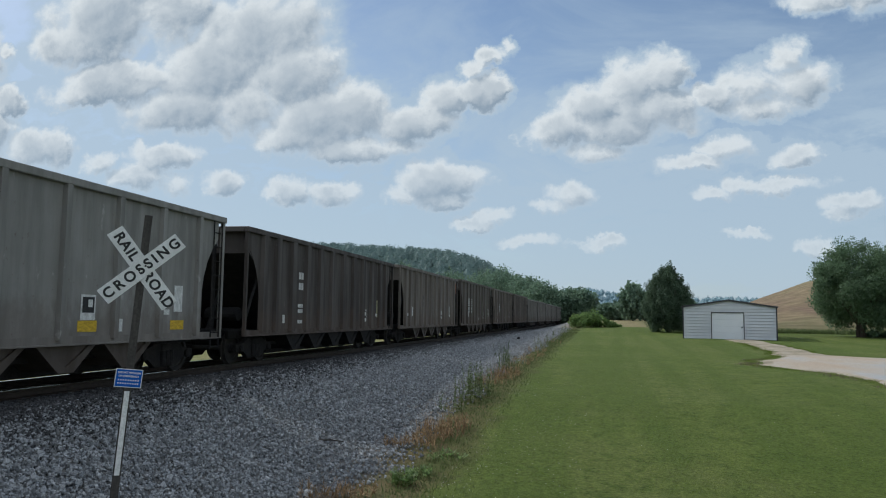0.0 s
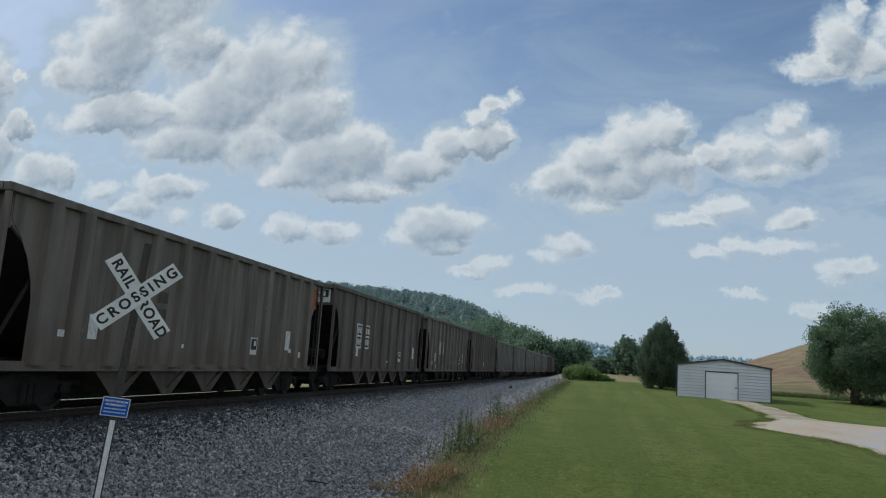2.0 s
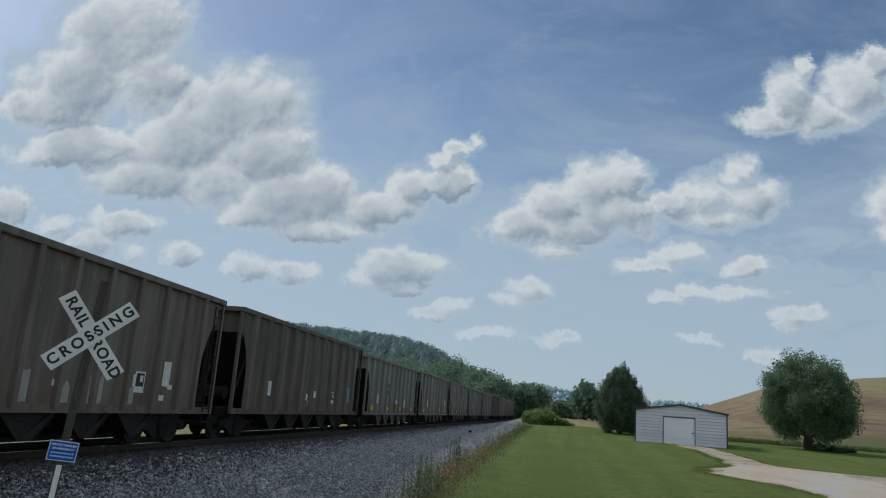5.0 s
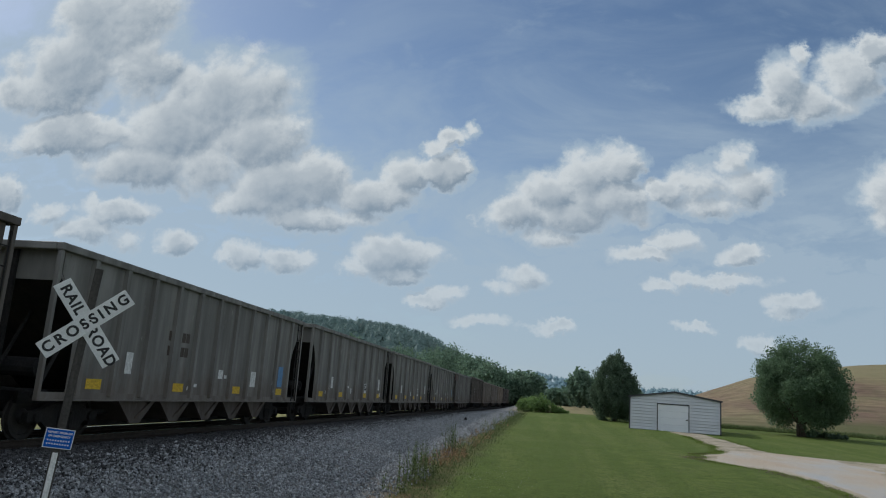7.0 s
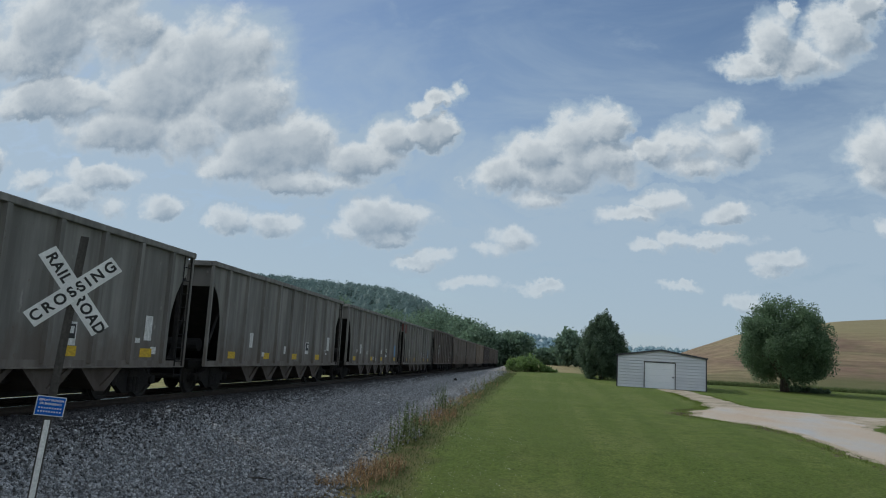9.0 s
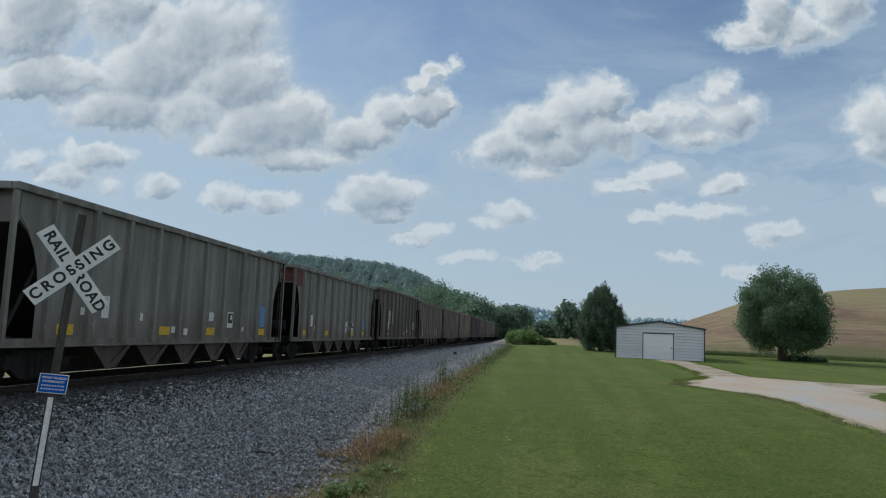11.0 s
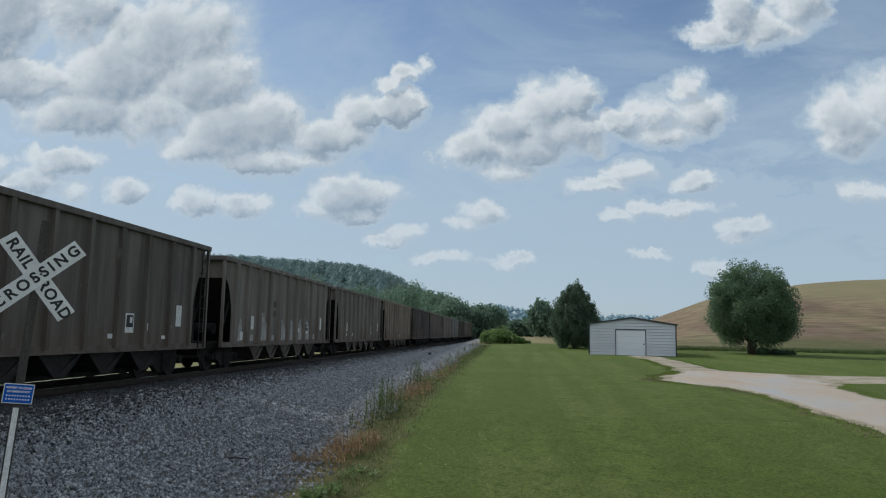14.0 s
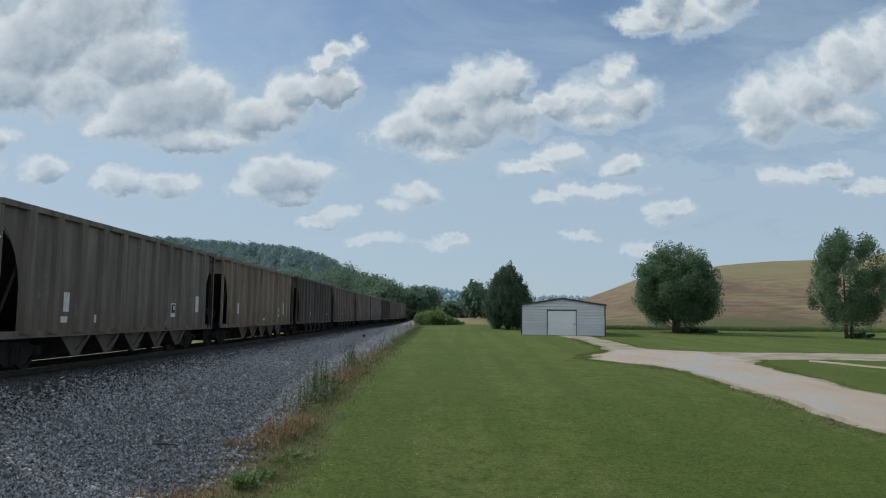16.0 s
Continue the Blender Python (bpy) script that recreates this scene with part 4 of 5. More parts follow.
    marks(c, -4.35, 1.75, 0.1, [(1, 1, 1, 1, -3, 1, 1, 1, 1), (1, 1, 1, 1, -3, 1, 1, 1, 1), (-0.1,), (2, 1, -4, 2, 2)], M_WHITE_DECAL)
    decal(c, 5.2, 1.75, 0.34, 0.75, M_PALE_DECAL, label="pale yellowed placard")
    plate(c, 3.4, 1.45)
    for k in (4, 5, 12):  # number boxes: white panels, dark squares, pale bars
        q = 0.8 if k == 4 else 0.6
        for y in {4: (-4.01, -2.91), 5: (-3.4, -2.56), 12: (-3.88, -3.04)}[k]:
            decal(cars[k], y, 2.3, 0.84 * q, 1.3 * q, M_WHITE_DECAL, "lettering_panel")
            for z in (2.3 + 0.31 * q, 2.3 - 0.29 * q):
                decal(cars[k], y, z, 0.66 * q, 0.5 * q, M_BLACK, "lettering_panel", lift=0.005)
                for d in (-0.16, 0.16):
                    decal(cars[k], y + d * q, z, 0.2 * q, 0.32 * q, M_WHITE_DECAL, "lettering_bar", lift=0.01)
    for k in (3, 5, 7, 13):
        marks(cars[k], -2.7, 2.5, 0.22, [(1, 1, -1.2, 1, 1), (1, 1, -1.2, 1, 1)], M_CHUTE)
    rng = random.Random(5)
    for y, w, h in ((-5.6, 0.4, 0.8), (-4.36, 0.35, 0.3), (-3.11, 0.9, 1.1), (-1.87, 0.3, 0.3), (-0.62, 0.9, 0.9), (0.62, 0.5, 0.95), (1.87, 0.85, 1.0), (3.11, 0.9, 0.95), (4.36, 0.4, 0.3)):
        line = [(-w / 2, 0.0), (w / 2, 0.0)]
        n = max(3, int(w / 0.09))
        for i in range(n + 1):
            edge = math.sin(math.pi * min(1, max(0, (i + 0.5) / (n + 1)))) ** 0.5
            line.append((w / 2 - w * i / n + rng.uniform(-0.02, 0.02), h * (0.35 + 0.65 * edge) * rng.uniform(0.72, 1.05)))
        part("bare_patch", Build().prism(line, "x", 0, 0.0025).mesh("bare_patch", M_BARE), cars[13], label="bare whitish patch where paint has gone", at=pose(SIDE_X, y, SILL + 0.2))
    for y, w, h in ((-4.4, 0.35, 0.3), (-2.6, 0.7, 0.35), (-0.4, 0.4, 0.7), (0.9, 0.25, 0.5), (1.9, 0.5, 0.75), (3.2, 0.4, 0.45)):
        line = [(-w / 2, 0.0), (w / 2, 0.0)] + [(w / 2 - w * i / 5, h * rng.uniform(0.5, 1.0)) for i in range(6)]
        part("bare_patch", Build().prism(line, "x", 0, 0.0025).mesh("bare_patch", M_BARE), cars[5], label="bare whitish patch where paint has gone", at=pose(SIDE_X, y, SILL + 0.2))
    PANEL = Build().box(-1.48, 1.48, -0.008, 0, -0.28, 0.28).mesh("end_panel", M_RUST_DECAL)
    part("end_panel", PANEL, cars[11], M_RED, "dull red end sheet", at=pose(0, -7.225, TOP - 0.42))
    decal(cars[11], -6.75, 3.42, 0.75, 0.66, M_RED, "corner_panel", "dull red corner")
    decal(cars[3], 6.7, 3.35, 0.6, 0.7, M_RUST_DECAL, "corner_panel", "orange rusted corner")
    END = Build().box(-1.3, 1.3, -0.006, 0, -0.15, 0.15).mesh("end_mark", M_WHITE_DECAL)
    for k in (5, 12):
        part("end_lettering", END, cars[k], at=pose(0, -7.478, TOP - 0.075 + (0.15 if k < 12 else 0)) @ Matrix.Diagonal((1, 1, 0.35, 1)))
    header = part("end_panel", Build().box(-1.3, 1.3, -0.008, 0, -0.28, 0.24).mesh("end_panel", M_WHITE_DECAL), cars[4], label="whitened end sheet", at=pose(0, -7.225, TOP - 0.24))
    part("lettering_panel", Build().box(-1.22, 1.22, -0.014, -0.008, -0.08, 0.2).mesh("lettering_panel", M_BLACK), header)
    BAR = Build().box(-0.075, 0.075, -0.02, -0.014, -0.03, 0.15).mesh("lettering_bar", M_WHITE_DECAL)
    for i in (0, 1, 2, 3, 5.5, 6.5, 7.5, 8.5, 9.5):
        part("lettering_bar", BAR, header, at=pose(-1.02 + 0.215 * i, 0, 0))
    return cars


cars = build_train()

# ================= garage =================
GX, GY, GYAW, GW, GH, GD, GRISE = 10.42, 65.1, -9.0, 7.3, 2.72, 9.0, 0.55


def garage():
    z = lawn_z(65) - 0.02
    g = tagged(new("garage"), "white metal-sided garage with a dark trimmed gable and roll-up door", "garage")
    g.matrix_basis = pose(GX, GY, z, 0, 0, GYAW)
    hw, dx0, dx1, dh = GW / 2, -1.35, 1.13, 2.2

    def roof_at(x):
        return GH + GRISE * (1 - abs(x) / hw)

    shell = Build()
    shell.box(-hw + 0.02, dx0 - 0.06, 0.03, 0.1, 0, GH - 0.02).box(dx1 + 0.06, hw - 0.02, 0.03, 0.1, 0, GH - 0.02).box(dx0 - 0.06, dx1 + 0.06, 0.03, 0.1, dh + 0.06, GH - 0.02)
    shell.prism([(-hw + 0.02, GH - 0.02), (hw - 0.02, GH - 0.02), (0, GH + GRISE - 0.04)], "y", 0.03, 0.1)
    shell.prism([(-hw + 0.02, 0), (hw - 0.02, 0), (hw - 0.02, GH - 0.02), (0, GH + GRISE - 0.04), (-hw + 0.02, GH - 0.02)], "y", GD - 0.1, GD)
    shell.box(-hw + 0.02, -hw + 0.09, 0.1, GD - 0.1, 0, GH - 0.02).box(hw - 0.09, hw - 0.02, 0.1, GD - 0.1, 0, GH - 0.02)
    part("wall", shell.mesh("wall", M_SIDING), g)
    # lapped horizontal boards on the front
    n, lap = 13, (GH + GRISE) / 13
    for i in range(n):
        z0, z1 = i * lap + 0.05, (i + 1) * lap
        if z0 >= GH:
            half = hw * (1 - (z0 - GH) / GRISE)
            halft = max(0.05, hw * (1 - (z1 - GH) / GRISE))
        else:
            half = hw
            halft = hw if z1 <= GH else hw * (1 - (z1 - GH) / GRISE)
        runs = [(-half, dx0 - 0.05, -halft, dx0 - 0.05), (dx1 + 0.05, half, dx1 + 0.05, halft)] if z1 <= dh + 0.12 else [(-half, half, -halft, halft)]
        for a, b, at, bt in runs:
            bd = Build()
            bd.add([(a, -0.035, z0), (b, -0.035, z0), (b, 0.03, z0), (a, 0.03, z0), (at, 0.012, z1), (bt, 0.012, z1), (bt, 0.03, z1), (at, 0.03, z1)], [(0, 1, 5, 4), (1, 2, 6, 5), (2, 3, 7, 6), (3, 0, 4, 7), (0, 3, 2, 1), (4, 5, 6, 7)])
            part("siding_board", bd.mesh("siding_board", M_SIDING), g)
    for s in (1, -1):
        part("corner_trim", Build().box(s * hw - 0.05, s * hw + 0.05, -0.05, 0.06, 0, GH).mesh("corner_trim", M_TRIM, bevel=0.008), g, label="dark corner trim")
        rf = Build().prism([(0, GH + GRISE + 0.0), (s * (hw + 0.12), GH - 0.02), (s * (hw + 0.12), GH + 0.03), (0, GH + GRISE + 0.06)], "y", -0.1, GD + 0.1)
        part("roof", rf.mesh("roof", M_ROOF), g, label="pale metal roof sheet")
        tr = Build().prism([(0, GH + GRISE - 0.06), (s * (hw + 0.14), GH - 0.09), (s * (hw + 0.14), GH + 0.045), (0, GH + GRISE + 0.075)], "y", -0.16, -0.1)
        part("gable_trim", tr.mesh("gable_trim", M_TRIM), g, label="dark gable trim")
    for i in range(4):
        z0, z1 = i * dh / 4, (i + 1) * dh / 4
        part("door_panel", Build().box(dx0, dx1, 0.03, 0.07, z0 + 0.006, z1 - 0.006).mesh("door_panel", M_DOOR, bevel=0.008), g)
    for x0, x1, z0, z1 in ((dx0 - 0.06, dx0, 0, dh), (dx1, dx1 + 0.06, 0, dh), (dx0 - 0.06, dx1 + 0.06, dh, dh + 0.07)):
        part("door_trim", Build().box(x0, x1, -0.035, 0.05, z0, z1).mesh("door_trim", M_TRIM, bevel=0.006), g, label="dark door trim")
    part("door_handle", Build().box(dx1 - 0.2, dx1 - 0.08, 0.0, 0.03, 0.95, 1.05).mesh("door_handle", M_TRIM, bevel=0.01), g)
    return g


garage()

# ================= crossbuck =================
def text_mesh(word, size, spacing, material):
    cu = bpy.data.curves.new("text", "FONT")
    cu.body, cu.size, cu.extrude, cu.space_character = word, size, 0.0015, spacing
    cu.align_x, cu.align_y, cu.offset = "CENTER", "CENTER", 0.032 * size
    tmp = new("text", cu)
    bpy.context.view_layer.update()
    me = bpy.data.meshes.new_from_object(tmp.evaluated_get(bpy.context.evaluated_depsgraph_get()))
    bpy.data.objects.remove(tmp)
    me.materials.clear()
    me.materials.append(material)
    return me


CX, CY, CZ, CYAW = -5.94, 8.66, 3.10, 34.83  # crossing of the blades; faces the lawn and the road


def crossbuck():
    # local axes: x to the right along the sign, y away from the viewer, z up; origin at the post's foot
    lean = 3.9
    foot = lawn_z(CY) - 0.1
    h = CZ - foot
    thing = tagged(new("railroad_crossing_sign"), "leaning railroad crossbuck sign on a dark striped post", "railroad sign")
    thing.matrix_basis = pose(CX, CY, foot, 0, 0, CYAW) @ pose(-math.tan(radians(lean)) * h, 0, 0) @ pose(0, 0, 0, 0, lean, 0)
    hh = h / math.cos(radians(lean))
    part("post", Build().box(-0.05, 0.05, 0.0, 0.1, 0, hh + 0.72).mesh("post", M_POST, bevel=0.006), thing)
    part("reflective_strip", Build().box(-0.032, 0.032, -0.006, -0.002, 0.94, hh - 1.62).mesh("reflective_strip", M_STRIP), thing, label="white reflective strip")
    for name, ang, y, words in (("blade", -53.6 + lean, -0.012, (("RAIL", -0.35), ("ROAD", 0.35))), ("blade", 40.6 + lean, -0.028, (("CROSSING", 0.0),))):
        bl = part(name, Build().box(-0.61, 0.61, -0.004, 0.004, -0.114, 0.114).mesh("blade", M_SIGN_WHITE, bevel=0.003), thing, at=pose(0, y, hh, 0, -ang, 0))
        for word, off in words:
            part("lettering", text_mesh(word, 0.185, 1.12 if len(word) == 4 else 1.42, M_BLACK), bl, label="black letters " + word, at=pose(off, -0.0065, 0, 90, 0, 0))
        for bx_ in (-0.05, 0.05):
            part("bolt", Build().lathe([(-0.012, 0.0), (-0.012, 0.012), (0.0, 0.014)], (bx_, -0.004, 0), "y", 8).mesh("bolt", M_STEEL), bl)
    plate_ob = part("emergency_plate", Build().box(-0.165, 0.165, -0.004, 0.0, -0.12, 0.12).mesh("emergency_plate", M_SIGN_WHITE, bevel=0.002), thing, label="blue emergency notice plate with white border", at=pose(0, -0.02, hh - 1.45, 0, 1.5, 0))
    part("blue_field", Build().box(-0.155, 0.155, -0.006, -0.002, -0.11, 0.11).mesh("blue_field", M_SIGN_BLUE, bevel=0.001), plate_ob)
    part("lettering", text_mesh("REPORT PROBLEM", 0.034, 1.0, M_SIGN_WHITE), plate_ob, at=pose(0, -0.008, 0.07, 90, 0, 0))
    part("lettering", text_mesh("OR EMERGENCY", 0.034, 1.0, M_SIGN_WHITE), plate_ob, at=pose(0, -0.008, 0.025, 90, 0, 0))
    for z in (-0.025, -0.068):
        for i in range(9):
            part("lettering_bar", Build().box(-0.008, 0.008, -0.009, -0.006, -0.009, 0.009).mesh("lettering_bar", M_SIGN_WHITE), plate_ob, at=pose(-0.12 + 0.03 * i, 0, z))
    return thing


crossbuck()

# ================= trees and weeds =================
def leaf_quads(centers, radii, counts, size, rng, flat=1.0):
    """Small leaf sprays scattered through clumps: two-triangle pieces, bent along the middle."""
    vs, fs = [], []
    for (c, r, n) in zip(centers, radii, counts):
        d = rng.normal(size=(n, 3))
        d /= np.linalg.norm(d, axis=1)[:, None]
        rad = r * rng.random(n)[:, None] ** 0.45
        p = np.asarray(c) + d * rad * np.array([1, 1, flat])
        a = rng.normal(size=(n, 3))
        a /= np.linalg.norm(a, axis=1)[:, None]
        b = np.cross(a, rng.normal(size=(n, 3)))
        b /= np.linalg.norm(b, axis=1)[:, None] + 1e-9
        s = size * rng.uniform(0.6, 1.4, n)[:, None]
        quad = np.stack([p - a * s, p + b * s * 0.55, p + a * s, p - b * s * 0.55 + np.array([0, 0, 0.2]) * s], 1)
        o = len(vs)
        vs.extend(quad.reshape(-1, 3).tolist())
        fs.extend([(o + 4 * i, o + 4 * i + 1, o + 4 * i + 2, o + 4 * i + 3) for i in range(n)])
    return vs, fs


def limbs(b, base, height, spread, r, rng, n=9, split=0.3):
    top = Vector(base) + Vector((0, 0, height))
    b.tube(base, Vector(base) + Vector((0, 0, height * split)), r, r * 0.8, 9)
    start = Vector(base) + Vector((0, 0, height * split * 0.9))
    tips = []
    for i in range(n):
        a = 2 * math.pi * (i + rng.random() * 0.6) / n
        out = spread * rng.uniform(0.5, 0.95)
        mid = start + Vector((math.cos(a) * out * 0.45, math.sin(a) * out * 0.45, height * rng.uniform(0.15, 0.3)))
        end = start + Vector((math.cos(a) * out, math.sin(a) * out, height * rng.uniform(0.25, 0.6)))
        b.tube(start, mid, r * 0.5, r * 0.32, 6)
        b.tube(mid, end, r * 0.32, r * 0.08, 5)
        tips += [mid, end]
    b.tube(start, top - Vector((0, 0, height * 0.12)), r * 0.7, r * 0.1, 6)
    return tips


def crown_leaves(profile, clear, height, width, n, leaf, seed, gaps=0.0, lobes=0.16, droop=0.0):
    """Leaf sprays through a crown whose half-width follows profile(h), with a lumpy edge and gaps between the boughs."""
    rng = np.random.default_rng(seed)
    pts = []
    while len(pts) < n:
        h, a, k = rng.random(), rng.random() * 6.28319, rng.random() ** 0.42
        r0 = profile(h) * width / 2
        if rng.random() > (r0 / (width / 2)) ** 1.2 + 0.05:
            continue
        c, s = math.cos(a), math.sin(a)
        edge = 1 + lobes * (1.5 * noise.noise((c * 2.2, s * 2.2, h * 4 + seed)) + 1.3 * noise.noise((c * 5, s * 5, h * 9 + seed)) + 1.1 * noise.noise((c * 11, s * 11, h * 22 + seed)))
        z = clear + h * (height - clear) * (1 + 0.35 * lobes * noise.noise((c * 1.7, s * 1.7, seed + 9.5)) + 0.6 * lobes * noise.noise((c * k * 6, s * k * 6, seed + 3.5)))
        p = (math.cos(a) * r0 * k * edge, math.sin(a) * r0 * k * edge, z - droop * k)
        if noise.noise((p[0] * 0.95 + seed, p[1] * 0.95, p[2] * 1.1)) > 0.42 - gaps - 0.12 * k:
            continue
        pts.append(p)
    p = np.array(pts)
    d = rng.normal(size=(n, 3))
    a = d / np.linalg.norm(d, axis=1)[:, None]
    b = np.cross(a, rng.normal(size=(n, 3)))
    b /= np.linalg.norm(b, axis=1)[:, None] + 1e-9
    s = leaf * rng.uniform(0.55, 1.4, n)[:, None]
    quad = np.stack([p - a * s, p + b * s * 0.55, p + a * s, p - b * s * 0.55 + np.array([0, 0, 0.2]) * s], 1)
    return quad.reshape(-1, 3).tolist(), [(4 * i, 4 * i + 1, 4 * i + 2, 4 * i + 3) for i in range(n)]


def curve_of(hs, rs):
    return lambda h: float(np.interp(h, hs, rs))


ROUND = curve_of([0, 0.06, 0.2, 0.45, 0.7, 0.86, 0.96, 1.0], [0.42, 0.62, 0.88, 1.0, 0.93, 0.76, 0.5, 0.2])
PEAR = curve_of([0, 0.08, 0.22, 0.42, 0.62, 0.8, 0.92, 1.0], [0.62, 0.84, 1.0, 1.0, 0.92, 0.74, 0.52, 0.3])
LOOSE = curve_of([0, 0.1, 0.3, 0.5, 0.75, 0.9, 1.0], [0.45, 0.78, 1.0, 0.92, 0.7, 0.42, 0.14])
CONE = curve_of([0, 0.06, 0.2, 0.4, 0.6, 0.8, 0.93, 1.0], [0.6, 0.78, 0.95, 1.0, 0.86, 0.55, 0.26, 0.06])


def bough_leaves(profile, clear, height, width, boughs, size, each, leaf, seed, rise, fill):
    """A crown of separate boughs, each a tuft of leaves that reaches up and outwards, with thin filling between them."""
    rng = np.random.default_rng(seed)
    pts = []
    while len(pts) < boughs:
        h = rng.random()
        r0 = profile(h) * width / 2
        if rng.random() > (2 * r0 / width) + 0.12:
            continue
        a, k = rng.random() * 6.28319, 0.4 + 0.5 * rng.random() ** 0.6
        pts.append((math.cos(a) * r0 * k, math.sin(a) * r0 * k, clear + h * (height - clear) * 0.94))
    quads = []
    for c in pts:
        out = np.array([c[0], c[1], 0.0])
        out = out / (np.linalg.norm(out) + 1e-6)
        r = size * rng.uniform(0.65, 1.3)
        d = rng.normal(size=(each, 3))
        d /= np.linalg.norm(d, axis=1)[:, None]
        q = d * (rng.random(each)[:, None] ** 0.5) * r
        q[:, 2] *= rise
        taper = 1 - 0.45 * np.clip(q[:, 2] / (r * rise), -0.2, 1)
        q[:, :2] *= taper[:, None]
        q += out[None] * (q[:, 2:3] * 0.25)
        quads.append(np.array(c)[None] + q)
    inner = []
    while len(inner) < fill:
        h, a, k = rng.random(), rng.random() * 6.28319, 0.85 * rng.random() ** 0.5
        r0 = profile(h) * width / 2
        if rng.random() < 2 * r0 / width:
            inner.append((math.cos(a) * r0 * k, math.sin(a) * r0 * k, clear + h * (height - clear) * 0.95))
    p = np.concatenate(quads + [np.array(inner)])
    n = len(p)
    a = rng.normal(size=(n, 3))
    a /= np.linalg.norm(a, axis=1)[:, None]
    b = np.cross(a, rng.normal(size=(n, 3)))
    b /= np.linalg.norm(b, axis=1)[:, None] + 1e-9
    s = leaf * rng.uniform(0.55, 1.4, n)[:, None]
    quad = np.stack([p - a * s, p + b * s * 0.55, p + a * s, p - b * s * 0.55 + np.array([0, 0, 0.2]) * s], 1)
    return quad.reshape(-1, 3).tolist(), [(4 * i, 4 * i + 1, 4 * i + 2, 4 * i + 3) for i in range(n)]


def trunk_part(tree, height, width, trunks, radius, split, rng):
    b = Build()
    for i in range(trunks):
        a = 2.1 * i + 0.4
        o = (0.28 * math.cos(a) * (trunks > 1), 0.28 * math.sin(a) * (trunks > 1), 0)
        limbs(b, o, height * 0.88, width * 0.42, radius, rng, 8, split)
    part("trunk", b.mesh("trunk", M_BARK, True), tree)


def lone_tree(name, x, y, height, width, clear, profile, seed, label, material, trunks, radius, boughs, size, each, leaf, rise=1.2, fill=6000):
    tree = tagged(new(name), label, "tree")
    tree.location = (x, y, ground_z(x, y) - 0.08)
    trunk_part(tree, height, width, trunks, radius, 0.17, np.random.default_rng(seed))
    vs, fs = bough_leaves(profile, clear, height, width, boughs, size, each, leaf, seed, rise, fill)
    part("crown", raw_mesh("crown", vs, fs, material), tree)
    return tree


lone_tree("oak_tree", 23.6, 75, 8.9, 8.9, 1.55, PEAR, 3, "round dark green broadleaf tree with low split trunk on the lawn", M_LEAF_OAK, 3, 0.2, 150, 0.95, 560, 0.088, 1.25, 9000)
lone_tree("young_tree", 35.7, 65, 9.7, 7.8, 1.8, LOOSE, 8, "looser broadleaf tree with gaps in its crown on the lawn", M_LEAF_OAK, 2, 0.16, 88, 0.82, 460, 0.085, 1.35, 2500)
lone_tree("cedar_tree", 6.75, 80, 7.2, 5.7, 0.5, CONE, 5, "dense dark green oval cedar tree beside the garage", M_LEAF_CEDAR, 1, 0.2, 330, 0.42, 190, 0.07, 1.75, 12000)


def bush(x, y, w, h, seed, material, label, name="bush", n=2600, leaf=0.11):
    rng = np.random.default_rng(seed)
    t = tagged(new(name), label, "bush")
    t.location = (x, y, ground_z(x, y) - 0.05)
    b = Build()
    cs, rs, ns = [], [], []
    for i in range(22):
        a, k = rng.random() * 6.283, rng.random() ** 0.5
        p = (w / 2 * k * math.cos(a), w / 2 * k * math.sin(a), h * (0.2 + 0.65 * rng.random() * (1 - 0.5 * k)))
        b.tube((0.3 * p[0], 0.3 * p[1], 0), p, 0.02, 0.006, 4)
        cs.append(p)
        rs.append(rng.uniform(0.2, 0.34) * h)
        ns.append(n // 22)
    part("stem", b.mesh("stem", M_BARK), t)
    vs, fs = leaf_quads(cs, rs, ns, leaf, rng, 0.9)
    part("foliage", raw_mesh("foliage", vs, fs, material), t)
    return t


for i, (x, y, w, h) in enumerate(((-2.9, 93, 2.0, 1.7), (-1.4, 95, 2.8, 2.4), (0.2, 96, 2.4, 1.4), (1.5, 97, 2.2, 0.8), (-2.2, 98, 2.6, 2.2))):
    bush(x, y, w, h, 30 + i, M_BUSH, "bright green vine-covered bush at the lawn's end by the track")
bush(10.0, 78.5, 1.6, 1.0, 41, M_DRY, "dry straw-coloured weed clump beside the garage", "dry_bush", 900)
for i, (x, y, w, h) in enumerate(((25.4, 75.6, 2.6, 0.8), (27.0, 76.4, 2.6, 0.6), (37.4, 66.0, 2.6, 0.6))):
    bush(x, y, w, h, 50 + i, M_LEAF_CEDAR, "low dark green shrub growing at the tree's foot", "shrub", 1500)


def far_tree(x, y, height, width, seed, material=M_LEAF_WOOD_HAZED, leaf=0.34, n=5200):
    tree = tagged(new("tree"), "full green broadleaf tree at the edge of the far woods", "tree")
    tree.location = (x, y, ground_z(x, y) - 0.08)
    trunk_part(tree, height, width, 1, 0.17, 0.16, np.random.default_rng(seed))
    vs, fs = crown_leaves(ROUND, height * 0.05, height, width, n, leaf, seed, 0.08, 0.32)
    part("crown", raw_mesh("crown", vs, fs, material), tree)
    return tree


